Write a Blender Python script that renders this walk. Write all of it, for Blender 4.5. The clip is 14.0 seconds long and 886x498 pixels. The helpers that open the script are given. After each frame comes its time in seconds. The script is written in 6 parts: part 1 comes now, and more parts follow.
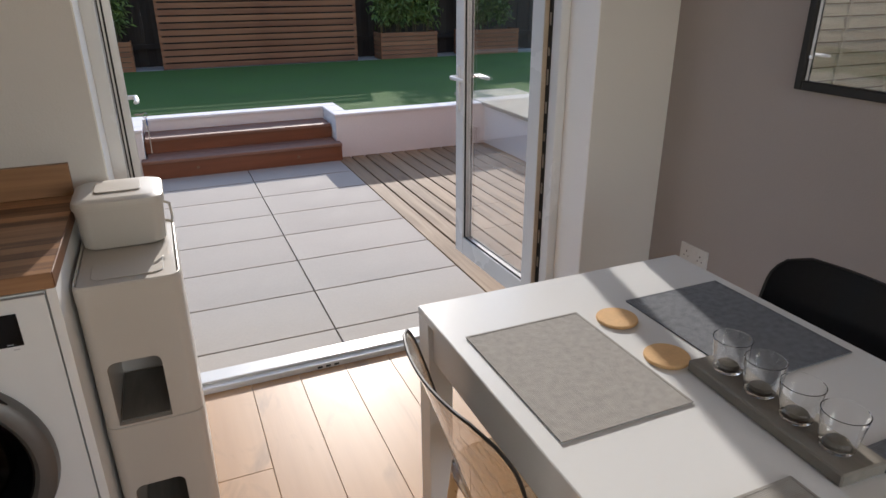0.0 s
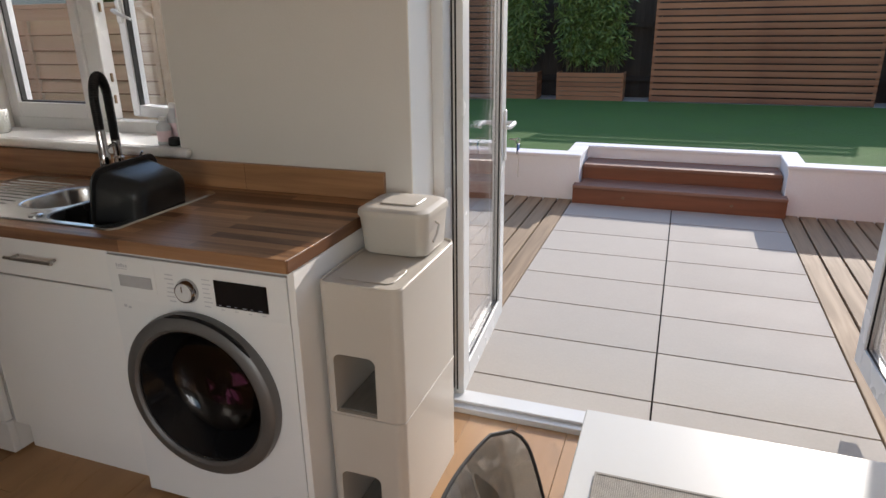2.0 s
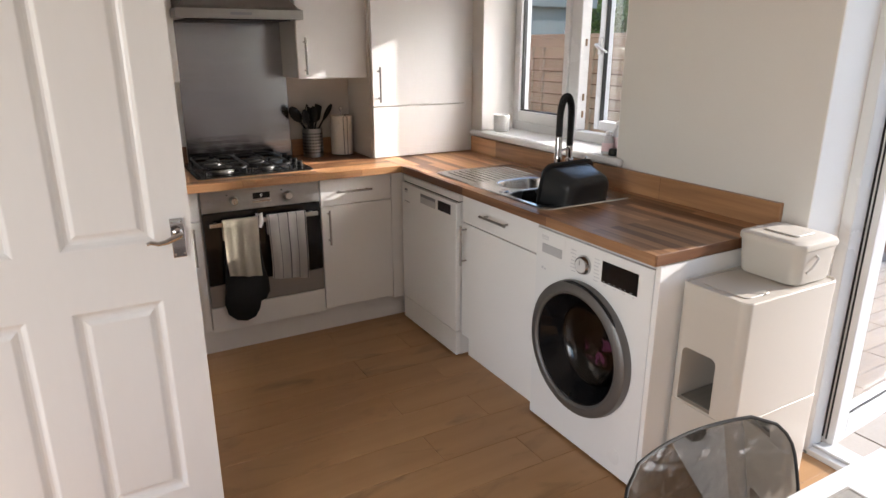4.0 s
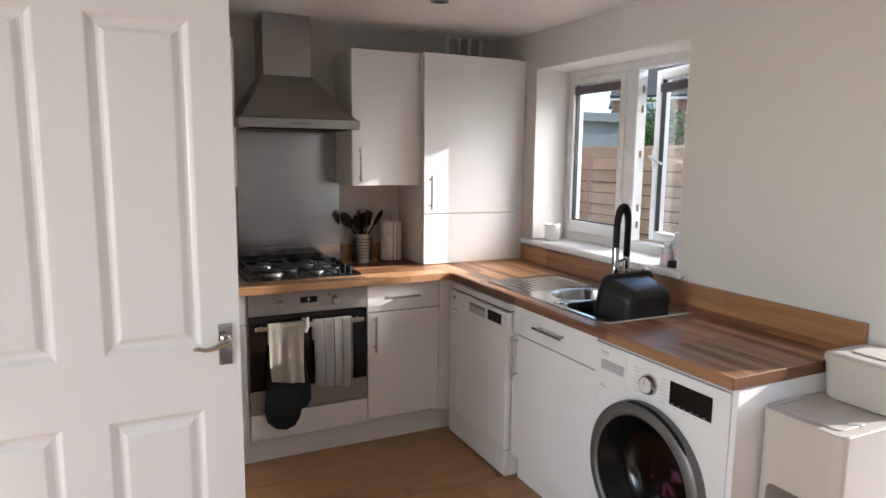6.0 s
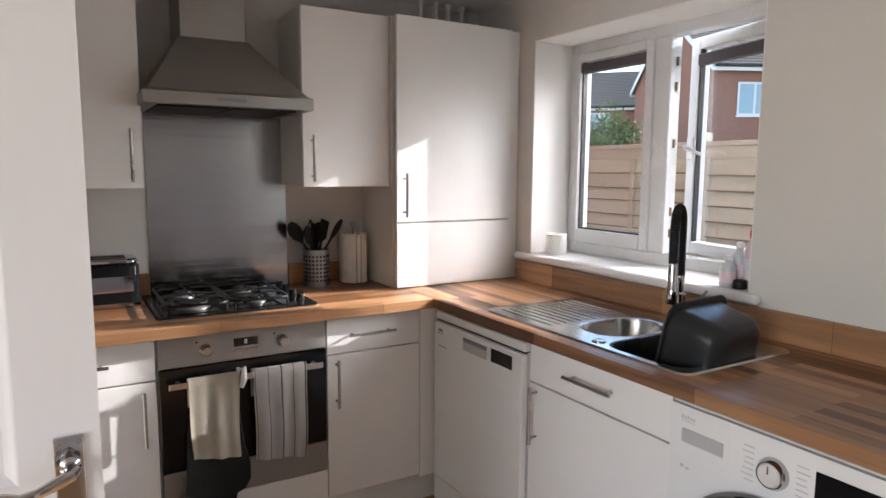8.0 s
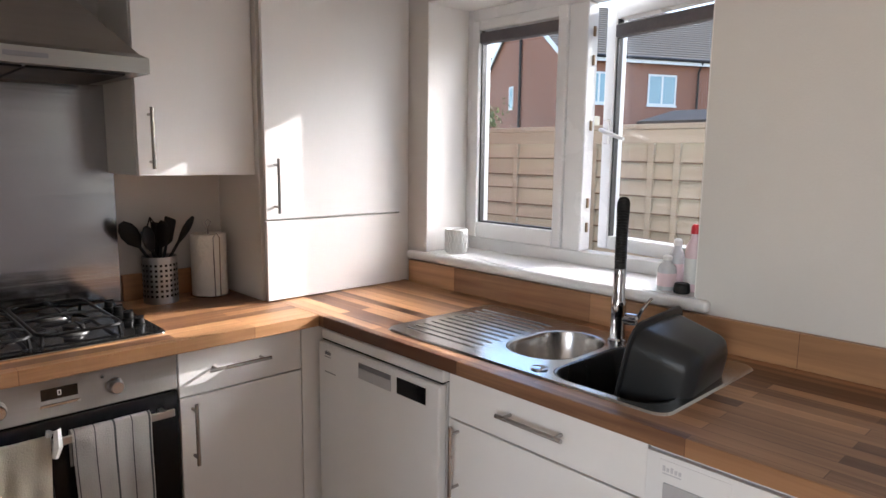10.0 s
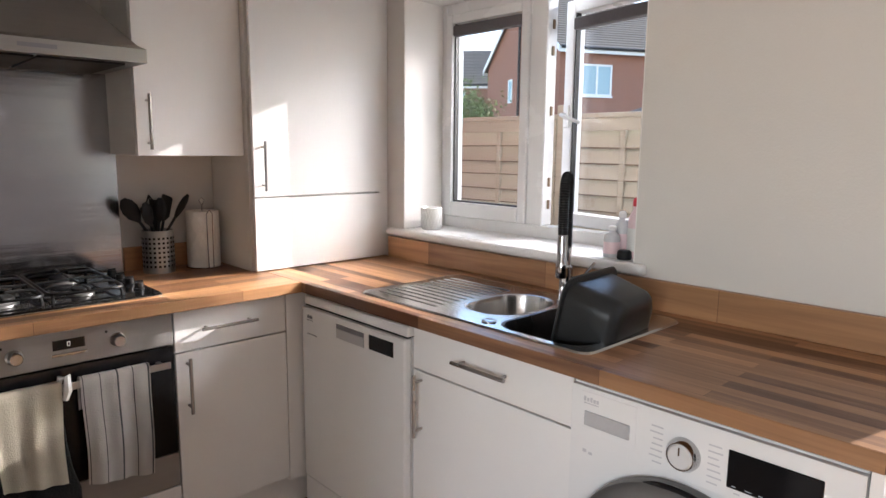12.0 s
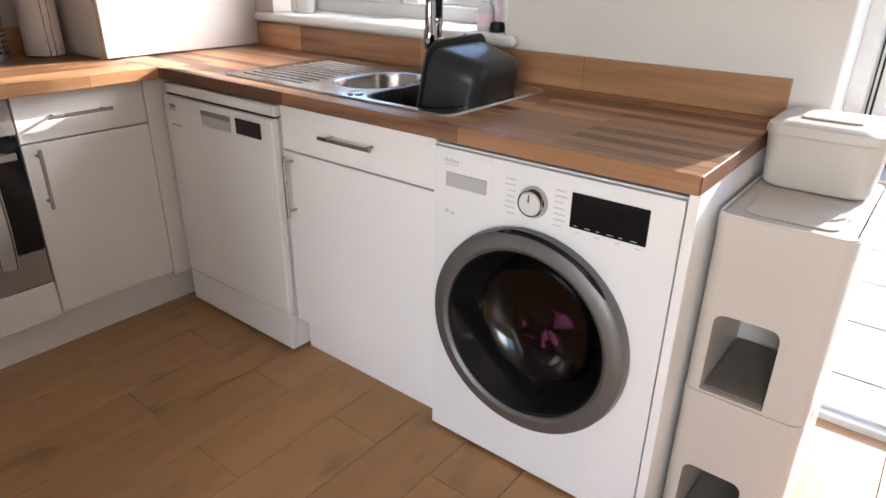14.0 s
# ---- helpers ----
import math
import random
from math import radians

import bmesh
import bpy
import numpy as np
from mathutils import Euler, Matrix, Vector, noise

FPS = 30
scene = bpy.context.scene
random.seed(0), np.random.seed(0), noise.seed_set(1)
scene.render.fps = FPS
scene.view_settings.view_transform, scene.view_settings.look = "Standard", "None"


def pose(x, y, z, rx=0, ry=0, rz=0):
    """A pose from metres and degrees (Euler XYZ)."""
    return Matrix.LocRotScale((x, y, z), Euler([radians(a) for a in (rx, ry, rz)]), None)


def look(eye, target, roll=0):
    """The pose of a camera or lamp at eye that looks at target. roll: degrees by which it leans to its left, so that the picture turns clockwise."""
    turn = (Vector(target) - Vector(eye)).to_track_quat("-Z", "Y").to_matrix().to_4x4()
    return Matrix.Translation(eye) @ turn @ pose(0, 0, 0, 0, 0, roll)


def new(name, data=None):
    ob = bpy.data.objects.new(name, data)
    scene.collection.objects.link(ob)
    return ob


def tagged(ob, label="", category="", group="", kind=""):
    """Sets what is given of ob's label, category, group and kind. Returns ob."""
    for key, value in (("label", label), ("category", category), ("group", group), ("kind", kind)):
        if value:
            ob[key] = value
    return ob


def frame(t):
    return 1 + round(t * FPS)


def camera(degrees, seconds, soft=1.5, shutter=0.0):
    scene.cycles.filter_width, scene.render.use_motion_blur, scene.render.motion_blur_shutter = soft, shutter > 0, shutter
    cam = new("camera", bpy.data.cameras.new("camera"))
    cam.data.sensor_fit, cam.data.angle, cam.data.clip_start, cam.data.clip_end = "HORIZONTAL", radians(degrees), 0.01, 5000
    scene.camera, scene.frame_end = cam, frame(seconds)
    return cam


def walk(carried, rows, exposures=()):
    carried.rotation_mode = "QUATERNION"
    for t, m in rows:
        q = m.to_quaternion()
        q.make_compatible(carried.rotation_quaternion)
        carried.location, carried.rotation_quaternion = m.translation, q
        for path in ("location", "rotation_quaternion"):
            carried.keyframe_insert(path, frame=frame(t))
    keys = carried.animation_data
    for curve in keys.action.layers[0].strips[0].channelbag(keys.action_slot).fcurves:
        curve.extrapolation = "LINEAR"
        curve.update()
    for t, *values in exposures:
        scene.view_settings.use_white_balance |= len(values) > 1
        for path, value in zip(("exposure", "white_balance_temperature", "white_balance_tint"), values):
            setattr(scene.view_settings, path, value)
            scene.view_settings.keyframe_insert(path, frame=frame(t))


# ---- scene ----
cam = camera(68.8, 14.0)
PATH = [
    (0, (0.603, 0.189, 1.489), (1.326, 1.889, 0.724), -0.3),
    (0.5, (0.789, 0.223, 1.488), (1.222, 2.046, 0.789), -0.1),
    (1, (0.989, 0.295, 1.473), (1.198, 2.159, 0.777), -0.4),
    (1.5, (1.117, 0.388, 1.483), (1.066, 2.265, 0.795), -0.4),
    (2, (1.222, 0.394, 1.474), (0.573, 2.166, 0.812), -0.8),
    (2.5, (1.266, 0.316, 1.475), (0.106, 1.803, 0.808), 0.6),
    (3, (1.39, 0.182, 1.495), (-0.044, 1.404, 0.824), 0.3),
    (3.5, (1.532, 0.15, 1.519), (-0.051, 1.172, 0.848), -0.0),
    (4, (1.663, 0.178, 1.535), (0.002, 1.115, 0.935), -0.0),
    (6.5, (1.455, 0.172, 1.522), (-0.327, 1.041, 1.267), 0.8),
    (7, (1.244, 0.161, 1.498), (-0.519, 1.069, 1.239), 0.4),
    (7.5, (1.02, 0.253, 1.469), (-0.716, 1.209, 1.205), 0.4),
    (8, (0.765, 0.389, 1.437), (-0.94, 1.405, 1.194), 0.4),
    (8.5, (0.445, 0.513, 1.422), (-1.189, 1.64, 1.181), 0.5),
    (9, (0.241, 0.612, 1.44), (-1.237, 1.935, 1.187), 0.7),
    (11.5, (0.482, 0.448, 1.427), (-0.941, 1.822, 1.123), 0.6),
    (12, (0.543, 0.479, 1.398), (-0.893, 1.837, 1.092), 0.6),
    (12.5, (0.601, 0.517, 1.355), (-0.807, 1.88, 0.955), 0.6),
    (13, (0.64, 0.538, 1.309), (-0.663, 1.937, 0.72), 0.7),
    (13.5, (0.652, 0.542, 1.277), (-0.532, 1.977, 0.544), 1.0),
    (14, (0.643, 0.54, 1.26), (-0.482, 1.975, 0.439), 0.9),
]
LIGHTNESS = [(0, 1.0, 6450, 12), (1.5, 1.02, 6450, 11), (2.2, 1.28, 6600, 12), (2.6, 1.5, 6550, 12), (3.1, 1.88, 6500, 13), (6.5, 1.95, 6050, 12), (9, 2.0, 6050, 14),
             (12, 2.15, 6150, 14), (14, 2.45, 6150, 14)]
walk(cam, [(t, look(eye, target, roll)) for t, eye, target, roll in PATH], LIGHTNESS)
sun_dir = Vector((-0.25, -1.0, -0.415)).normalized()
sun = new("sun", bpy.data.lights.new("sun", "SUN"))
sun.data.energy, sun.data.angle, sun.data.color = 2.35, radians(0.6), (1.0, 0.94, 0.86)
sun.rotation_euler = sun_dir.to_track_quat("-Z", "Y").to_euler()
# Added fill lamp behind the camera; it lifts the dim cabinet fronts.
fill_lamp = new("south_fill", bpy.data.lights.new("south_fill", "AREA"))
fill_lamp.data.shape, fill_lamp.data.size, fill_lamp.data.size_y, fill_lamp.data.energy, fill_lamp.data.color = "RECTANGLE", 1.35, 1.2, 15.0, (1.0, 0.98, 0.96)
fill_lamp.matrix_basis = pose(1.75, -2.76, 1.43, 90, 0, 0)
world = bpy.data.worlds.new("sky")
scene.world = world
world.use_nodes = True
sky = world.node_tree.nodes.new("ShaderNodeTexSky")
sky.sky_type, sky.sun_disc, sky.sun_elevation, sky.sun_rotation = "NISHITA", False, radians(21.9), radians(14.0)
sky.air_density, sky.dust_density = 1.0, 0.3
back = world.node_tree.nodes["Background"]
back.inputs[1].default_value = 0.15
world.node_tree.links.new(sky.outputs[0], back.inputs[0])


# ---- materials ----
def material(name, colour, rough=0.5, metal=0.0, dark=0.06, scale=3.0, bump=0.02, fine=80.0, stretch=(1, 1, 1), rvar=0.05, coat=0.0, piece=0.0, island=0.0, wave=0.0):
    """Principled surface with two scales of noise in colour, roughness and relief."""
    m = bpy.data.materials.new(name)
    m.use_nodes = True
    t = m.node_tree
    n, l = t.nodes, t.links
    p = n["Principled BSDF"]
    tc = n.new("ShaderNodeTexCoord")
    mp = n.new("ShaderNodeMapping")
    mp.inputs["Scale"].default_value = stretch
    l.new(tc.outputs["Object"], mp.inputs[0])
    big = n.new("ShaderNodeTexNoise")
    big.inputs["Scale"].default_value, big.inputs["Detail"].default_value = scale, 4
    small = n.new("ShaderNodeTexNoise")
    small.inputs["Scale"].default_value, small.inputs["Detail"].default_value = fine, 5
    l.new(mp.outputs[0], big.inputs["Vector"])
    l.new(mp.outputs[0], small.inputs["Vector"])
    add = n.new("ShaderNodeMath")
    add.operation = "MULTIPLY_ADD"
    add.inputs[1].default_value = 0.5
    half = n.new("ShaderNodeMath")
    half.operation = "MULTIPLY"
    half.inputs[1].default_value = 0.5
    l.new(small.outputs["Fac"], half.inputs[0])
    l.new(big.outputs["Fac"], add.inputs[0])
    l.new(half.outputs[0], add.inputs[2])
    ramp = n.new("ShaderNodeMapRange")
    ramp.inputs["From Min"].default_value, ramp.inputs["From Max"].default_value = 0.3, 0.7
    ramp.inputs["To Min"].default_value, ramp.inputs["To Max"].default_value = 1 - dark, 1 + dark
    l.new(add.outputs[0], ramp.inputs[0])
    value = ramp.outputs[0]
    if piece or island:
        src = n.new("ShaderNodeObjectInfo").outputs["Random"] if piece else n.new("ShaderNodeNewGeometry").outputs["Random Per Island"]
        r2 = n.new("ShaderNodeMapRange")
        r2.inputs["To Min"].default_value, r2.inputs["To Max"].default_value = 1 - (piece or island), 1 + (piece or island)
        l.new(src, r2.inputs[0])
        mul = n.new("ShaderNodeMath")
        mul.operation = "MULTIPLY"
        l.new(value, mul.inputs[0])
        l.new(r2.outputs[0], mul.inputs[1])
        value = mul.outputs[0]
    sc = n.new("ShaderNodeVectorMath")
    sc.operation = "SCALE"
    sc.inputs[0].default_value = colour
    l.new(value, sc.inputs["Scale"])
    l.new(sc.outputs[0], p.inputs["Base Color"])
    rr = n.new("ShaderNodeMapRange")
    rr.inputs["From Min"].default_value, rr.inputs["From Max"].default_value = 0.3, 0.7
    rr.inputs["To Min"].default_value, rr.inputs["To Max"].default_value = max(0.02, rough - rvar), min(1, rough + rvar)
    l.new(big.outputs["Fac"], rr.inputs[0])
    l.new(rr.outputs[0], p.inputs["Roughness"])
    p.inputs["Metallic"].default_value = metal
    p.inputs["Coat Weight"].default_value = coat
    p.inputs["Coat Roughness"].default_value = 0.1
    if bump:
        b = n.new("ShaderNodeBump")
        b.inputs["Strength"].default_value, b.inputs["Distance"].default_value = 0.6, bump * 0.05
        l.new(small.outputs["Fac"], b.inputs["Height"])
        l.new(b.outputs[0], p.inputs["Normal"])
        if wave:
            b2 = n.new("ShaderNodeBump")
            b2.inputs["Strength"].default_value, b2.inputs["Distance"].default_value = 1.0, wave
            l.new(big.outputs["Fac"], b2.inputs["Height"])
            l.new(b2.outputs[0], b.inputs["Normal"])
    return m


def wood(name, light, deep, along="x", rough=0.35, width=0.045, length=0.55, plank=True, grain=1.0, piece=0.0, coat=0.0, gloss=0.06, knots=False):
    """Timber: staves (or one board) with grain drawn out along an axis."""
    m = bpy.data.materials.new(name)
    m.use_nodes = True
    n, l = m.node_tree.nodes, m.node_tree.links
    p = n["Principled BSDF"]
    tc = n.new("ShaderNodeTexCoord")
    mp = n.new("ShaderNodeMapping")
    if along == "y":
        mp.inputs["Rotation"].default_value = (0, 0, radians(90))
    l.new(tc.outputs["Object"], mp.inputs[0])
    st = n.new("ShaderNodeMapping")
    st.inputs["Scale"].default_value = (2.2 * grain, 48 * grain, 48 * grain) if plank else (1.6 * grain, 26 * grain, 26 * grain)
    l.new(mp.outputs[0], st.inputs[0])
    g1 = n.new("ShaderNodeTexNoise")
    g1.inputs["Scale"].default_value, g1.inputs["Detail"].default_value, g1.inputs["Distortion"].default_value = 1.0, 6, 0.6
    g2 = n.new("ShaderNodeTexNoise")
    g2.inputs["Scale"].default_value, g2.inputs["Detail"].default_value = 6.0, 3
    l.new(st.outputs[0], g1.inputs["Vector"])
    l.new(st.outputs[0], g2.inputs["Vector"])
    mixf = n.new("ShaderNodeMath")
    mixf.operation = "MULTIPLY_ADD"
    mixf.inputs[1].default_value = 0.55
    l.new(g1.outputs["Fac"], mixf.inputs[0])
    if plank:
        br = n.new("ShaderNodeTexBrick")
        br.offset, br.offset_frequency = 0.37, 2
        br.inputs["Scale"].default_value = 1.0
        br.inputs["Color1"].default_value, br.inputs["Color2"].default_value = (0, 0, 0, 1), (1, 1, 1, 1)
        br.inputs["Mortar"].default_value = (1.5, 1.5, 1.5, 1)
        br.inputs["Mortar Size"].default_value, br.inputs["Mortar Smooth"].default_value, br.inputs["Bias"].default_value = 0.0007, 0.0, 0.0
        br.inputs["Brick Width"].default_value, br.inputs["Row Height"].default_value = length, width
        l.new(mp.outputs[0], br.inputs["Vector"])
        sel = br.outputs["Color"]
    else:
        oi = n.new("ShaderNodeObjectInfo")
        sel = oi.outputs["Random"]
    s2 = n.new("ShaderNodeMath")
    s2.operation = "MULTIPLY"
    s2.inputs[1].default_value = 0.74 if plank else piece
    l.new(sel, s2.inputs[0])
    l.new(s2.outputs[0], mixf.inputs[2])
    mr = n.new("ShaderNodeMapRange")
    mr.inputs["From Min"].default_value, mr.inputs["From Max"].default_value = 0.2, 0.92 if plank else 0.42 + piece
    l.new(mixf.outputs[0], mr.inputs[0])
    mix = n.new("ShaderNodeMix")
    mix.data_type = "RGBA"
    mix.inputs[6].default_value, mix.inputs[7].default_value = (*light, 1), (*deep, 1)
    l.new(mr.outputs[0], mix.inputs[0])
    colour = mix.outputs[2]
    if knots:
        ks = n.new("ShaderNodeMapping")
        ks.inputs["Scale"].default_value = (2.4, 6.0, 1.0)
        l.new(mp.outputs[0], ks.inputs[0])
        off = n.new("ShaderNodeVectorMath")
        off.operation = "ADD"
        l.new(ks.outputs[0], off.inputs[0])
        oi2 = n.new("ShaderNodeObjectInfo")
        big = n.new("ShaderNodeVectorMath")
        big.operation = "SCALE"
        big.inputs["Scale"].default_value = 40.0
        l.new(oi2.outputs["Random"], big.inputs[0])
        l.new(big.outputs[0], off.inputs[1])
        kn = n.new("ShaderNodeTexNoise")
        kn.inputs["Scale"].default_value, kn.inputs["Detail"].default_value, kn.inputs["Distortion"].default_value = 1.0, 5, 1.2
        l.new(off.outputs[0], kn.inputs["Vector"])
        kr = n.new("ShaderNodeMapRange")
        kr.inputs["From Min"].default_value, kr.inputs["From Max"].default_value = 0.58, 0.76
        kr.inputs["To Min"].default_value, kr.inputs["To Max"].default_value = 1.0, 0.58
        l.new(kn.outputs["Fac"], kr.inputs[0])
        km = n.new("ShaderNodeVectorMath")
        km.operation = "SCALE"
        l.new(colour, km.inputs[0])
        l.new(kr.outputs[0], km.inputs["Scale"])
        colour = km.outputs[0]
    l.new(colour, p.inputs["Base Color"])
    p.inputs["Coat Weight"].default_value = coat
    rr = n.new("ShaderNodeMapRange")
    rr.inputs["To Min"].default_value, rr.inputs["To Max"].default_value = rough - gloss, rough + gloss
    l.new(g1.outputs["Fac"], rr.inputs[0])
    l.new(rr.outputs[0], p.inputs["Roughness"])
    b = n.new("ShaderNodeBump")
    b.inputs["Strength"].default_value, b.inputs["Distance"].default_value = 0.4, 0.0008
    l.new(g2.outputs["Fac"], b.inputs["Height"])
    l.new(b.outputs[0], p.inputs["Normal"])
    return m


def woven(name, light, deep, pitch=0.0034):
    """Basket weave: warp and weft crests over a slow mottle."""
    m = bpy.data.materials.new(name)
    m.use_nodes = True
    n, l = m.node_tree.nodes, m.node_tree.links
    p = n["Principled BSDF"]
    tc = n.new("ShaderNodeTexCoord")
    waves = []
    for axis in ("X", "Y"):
        w = n.new("ShaderNodeTexWave")
        w.bands_direction = axis
        w.inputs["Scale"].default_value, w.inputs["Distortion"].default_value, w.inputs["Detail"].default_value = 0.314 / pitch, 1.2, 2
        l.new(tc.outputs["Object"], w.inputs["Vector"])
        waves.append(w)
    mul = n.new("ShaderNodeMath")
    mul.operation = "MULTIPLY"
    l.new(waves[0].outputs["Fac"], mul.inputs[0])
    l.new(waves[1].outputs["Fac"], mul.inputs[1])
    no = n.new("ShaderNodeTexNoise")
    no.inputs["Scale"].default_value, no.inputs["Detail"].default_value = 60.0, 5
    l.new(tc.outputs["Object"], no.inputs["Vector"])
    add = n.new("ShaderNodeMath")
    l.new(mul.outputs[0], add.inputs[0])
    l.new(no.outputs["Fac"], add.inputs[1])
    mr = n.new("ShaderNodeMapRange")
    mr.inputs["From Min"].default_value, mr.inputs["From Max"].default_value = 0.35, 1.15
    l.new(add.outputs[0], mr.inputs[0])
    mix = n.new("ShaderNodeMix")
    mix.data_type = "RGBA"
    mix.inputs[6].default_value, mix.inputs[7].default_value = (*deep, 1), (*light, 1)
    l.new(mr.outputs[0], mix.inputs[0])
    l.new(mix.outputs[2], p.inputs["Base Color"])
    p.inputs["Roughness"].default_value = 0.9
    b = n.new("ShaderNodeBump")
    b.inputs["Strength"].default_value, b.inputs["Distance"].default_value = 0.6, 0.0008
    l.new(mul.outputs[0], b.inputs["Height"])
    l.new(b.outputs[0], p.inputs["Normal"])
    return m


def glass(name, tint=(1, 1, 1), rough=0.0, ior=1.45, thin=False):
    m = bpy.data.materials.new(name)
    m.use_nodes = True
    p = m.node_tree.nodes["Principled BSDF"]
    p.inputs["Base Color"].default_value = (*tint, 1)
    p.inputs["Roughness"].default_value, p.inputs["IOR"].default_value = rough, ior
    p.inputs["Transmission Weight"].default_value = 1.0
    return m


M_wall = material("wall_paint", (0.65, 0.625, 0.59), 0.8, dark=0.012, scale=1.2, bump=0.02, fine=180)
M_grey = material("grey_wall_paint", (0.375, 0.345, 0.335), 0.8, dark=0.02, scale=1.2, bump=0.02, fine=180)
M_ceil = material("ceiling_paint", (0.84, 0.82, 0.79), 0.85, dark=0.01, scale=1, bump=0.015, fine=150)
M_white = material("white_laminate", (0.86, 0.85, 0.83), 0.42, dark=0.008, scale=2, bump=0.0, rvar=0.0)
M_carc = material("cabinet_side", (0.76, 0.74, 0.70), 0.45, dark=0.008, scale=2, bump=0.0, rvar=0.0)
M_door = material("satin_door_paint", (0.76, 0.755, 0.745), 0.35, dark=0.012, scale=3, bump=0.012, fine=60, stretch=(1, 1, 0.15))
M_upvc = material("white_upvc", (0.67, 0.67, 0.665), 0.25, dark=0.01, bump=0.0)
M_appl = material("appliance_enamel", (0.82, 0.82, 0.81), 0.28, dark=0.005, bump=0.0, rvar=0.0)
M_top = wood("oiled_staves", (0.54, 0.295, 0.145), (0.10, 0.04, 0.018), "x", 0.36, 0.042, 0.62)
M_topy = wood("oiled_staves_side", (0.50, 0.27, 0.125), (0.13, 0.052, 0.022), "y", 0.40, 0.048, 0.62)
M_floor = wood("oak_floor_board", (0.43, 0.245, 0.108), (0.32, 0.168, 0.070), "y", 0.42, plank=False, piece=0.10, grain=0.30, knots=True)
M_gap = material("dark_joint", (0.02, 0.016, 0.013), 0.9, bump=0)
M_steel = material("brushed_steel", (0.42, 0.42, 0.43), 0.2, 1.0, dark=0.06, scale=4, bump=0.01, fine=60, stretch=(1, 0.04, 1.5), wave=0.003, rvar=0.08)
M_sink = material("sink_steel", (0.55, 0.55, 0.54), 0.2, 1.0, dark=0.04, scale=6, bump=0.006, fine=120)
M_nickel = material("brushed_nickel", (0.40, 0.38, 0.36), 0.28, 1.0, dark=0.04, bump=0.0)
M_chrome = material("chrome", (0.5, 0.5, 0.51), 0.06, 1.0, dark=0.02, bump=0.0, rvar=0.02)
M_black = material("black_gloss", (0.008, 0.008, 0.009), 0.08, dark=0.1, bump=0.0, rvar=0.03)
M_rubber = material("black_rubber", (0.012, 0.012, 0.012), 0.5, dark=0.1, bump=0.01)
M_iron = material("cast_iron", (0.007, 0.007, 0.007), 0.4, 0.0, dark=0.1, bump=0.03)
M_dgrey = material("dark_grey_plastic", (0.022, 0.023, 0.024), 0.32, dark=0.06, bump=0.01, fine=200)
M_ring = material("smoked_chrome_ring", (0.15, 0.145, 0.14), 0.42, 0.5, dark=0.03, bump=0.0)
M_tray = material("grey_plastic", (0.30, 0.285, 0.26), 0.5, dark=0.03, bump=0.004, fine=200)
M_bin = material("warm_white_plastic", (0.54, 0.495, 0.435), 0.38, dark=0.015, bump=0.004, fine=200)
M_table = material("white_table_gloss", (0.71, 0.72, 0.72), 0.26, dark=0.008, bump=0.0, rvar=0.0)
M_mat = woven("woven_grey_linen", (0.42, 0.40, 0.37), (0.26, 0.25, 0.235))
M_matd = woven("woven_charcoal_linen", (0.22, 0.235, 0.26), (0.085, 0.093, 0.105))
M_cork = material("cork", (0.68, 0.43, 0.21), 0.85, dark=0.10, scale=25, bump=0.02, fine=160)
M_tray = material("driftwood_grey", (0.20, 0.185, 0.16), 0.7, dark=0.2, scale=6, bump=0.04, fine=60, stretch=(1, 0.15, 1))
M_pebble = material("tealight_wax", (0.16, 0.15, 0.13), 0.4, dark=0.1, bump=0.02)
M_glass = glass("clear_glass")
M_smoke = glass("smoked_acrylic", (0.50, 0.50, 0.48))
M_smoked = material("dark_smoked_acrylic", (0.022, 0.023, 0.026), 0.18, dark=0.05, bump=0.0)
M_mirror = material("mirror_silver", (0.85, 0.85, 0.85), 0.01, 1.0, dark=0.0, bump=0.0, rvar=0.0)
M_bframe = material("black_frame", (0.008, 0.0075, 0.0075), 0.55, dark=0.1, bump=0.02)
M_slab = material("porcelain_slab", (0.42, 0.375, 0.325), 0.85, dark=0.05, scale=4, bump=0.015, fine=90, piece=0.04)
M_deck = wood("weathered_deck_board", (0.38, 0.26, 0.15), (0.16, 0.10, 0.055), "y", 0.75, plank=False, piece=0.18, grain=0.9)
# Lighter copy of the step timber: sheen on the treads painted as colour.
M_treadsheen = wood("sheened_step_tread", (0.27, 0.145, 0.10), (0.16, 0.08, 0.05), "x", 0.7, plank=False, piece=0.15, grain=0.7)
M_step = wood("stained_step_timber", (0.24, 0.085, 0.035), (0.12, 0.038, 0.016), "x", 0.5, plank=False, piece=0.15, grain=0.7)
M_render = material("white_render", (0.76, 0.75, 0.76), 0.85, dark=0.03, scale=2, bump=0.05, fine=60)
M_lawn = material("artificial_grass", (0.055, 0.14, 0.02), 0.95, dark=0.22, scale=2.5, bump=0.6, fine=140)
M_slat = wood("cedar_slat", (0.34, 0.165, 0.08), (0.16, 0.066, 0.032), "x", 0.6, plank=False, piece=0.2, grain=0.6)
M_fence = wood("pale_fence_board", (0.41, 0.395, 0.315), (0.28, 0.255, 0.19), "x", 0.8, plank=False, piece=0.16, grain=0.6)
M_dfence = material("old_dark_fence", (0.05, 0.045, 0.038), 0.9, dark=0.2, scale=3, bump=0.2, fine=40, stretch=(1, 1, 0.1), piece=0.2)
M_soil = material("soil_ground", (0.16, 0.14, 0.11), 0.95, dark=0.2, scale=0.8, bump=0.3, fine=20)
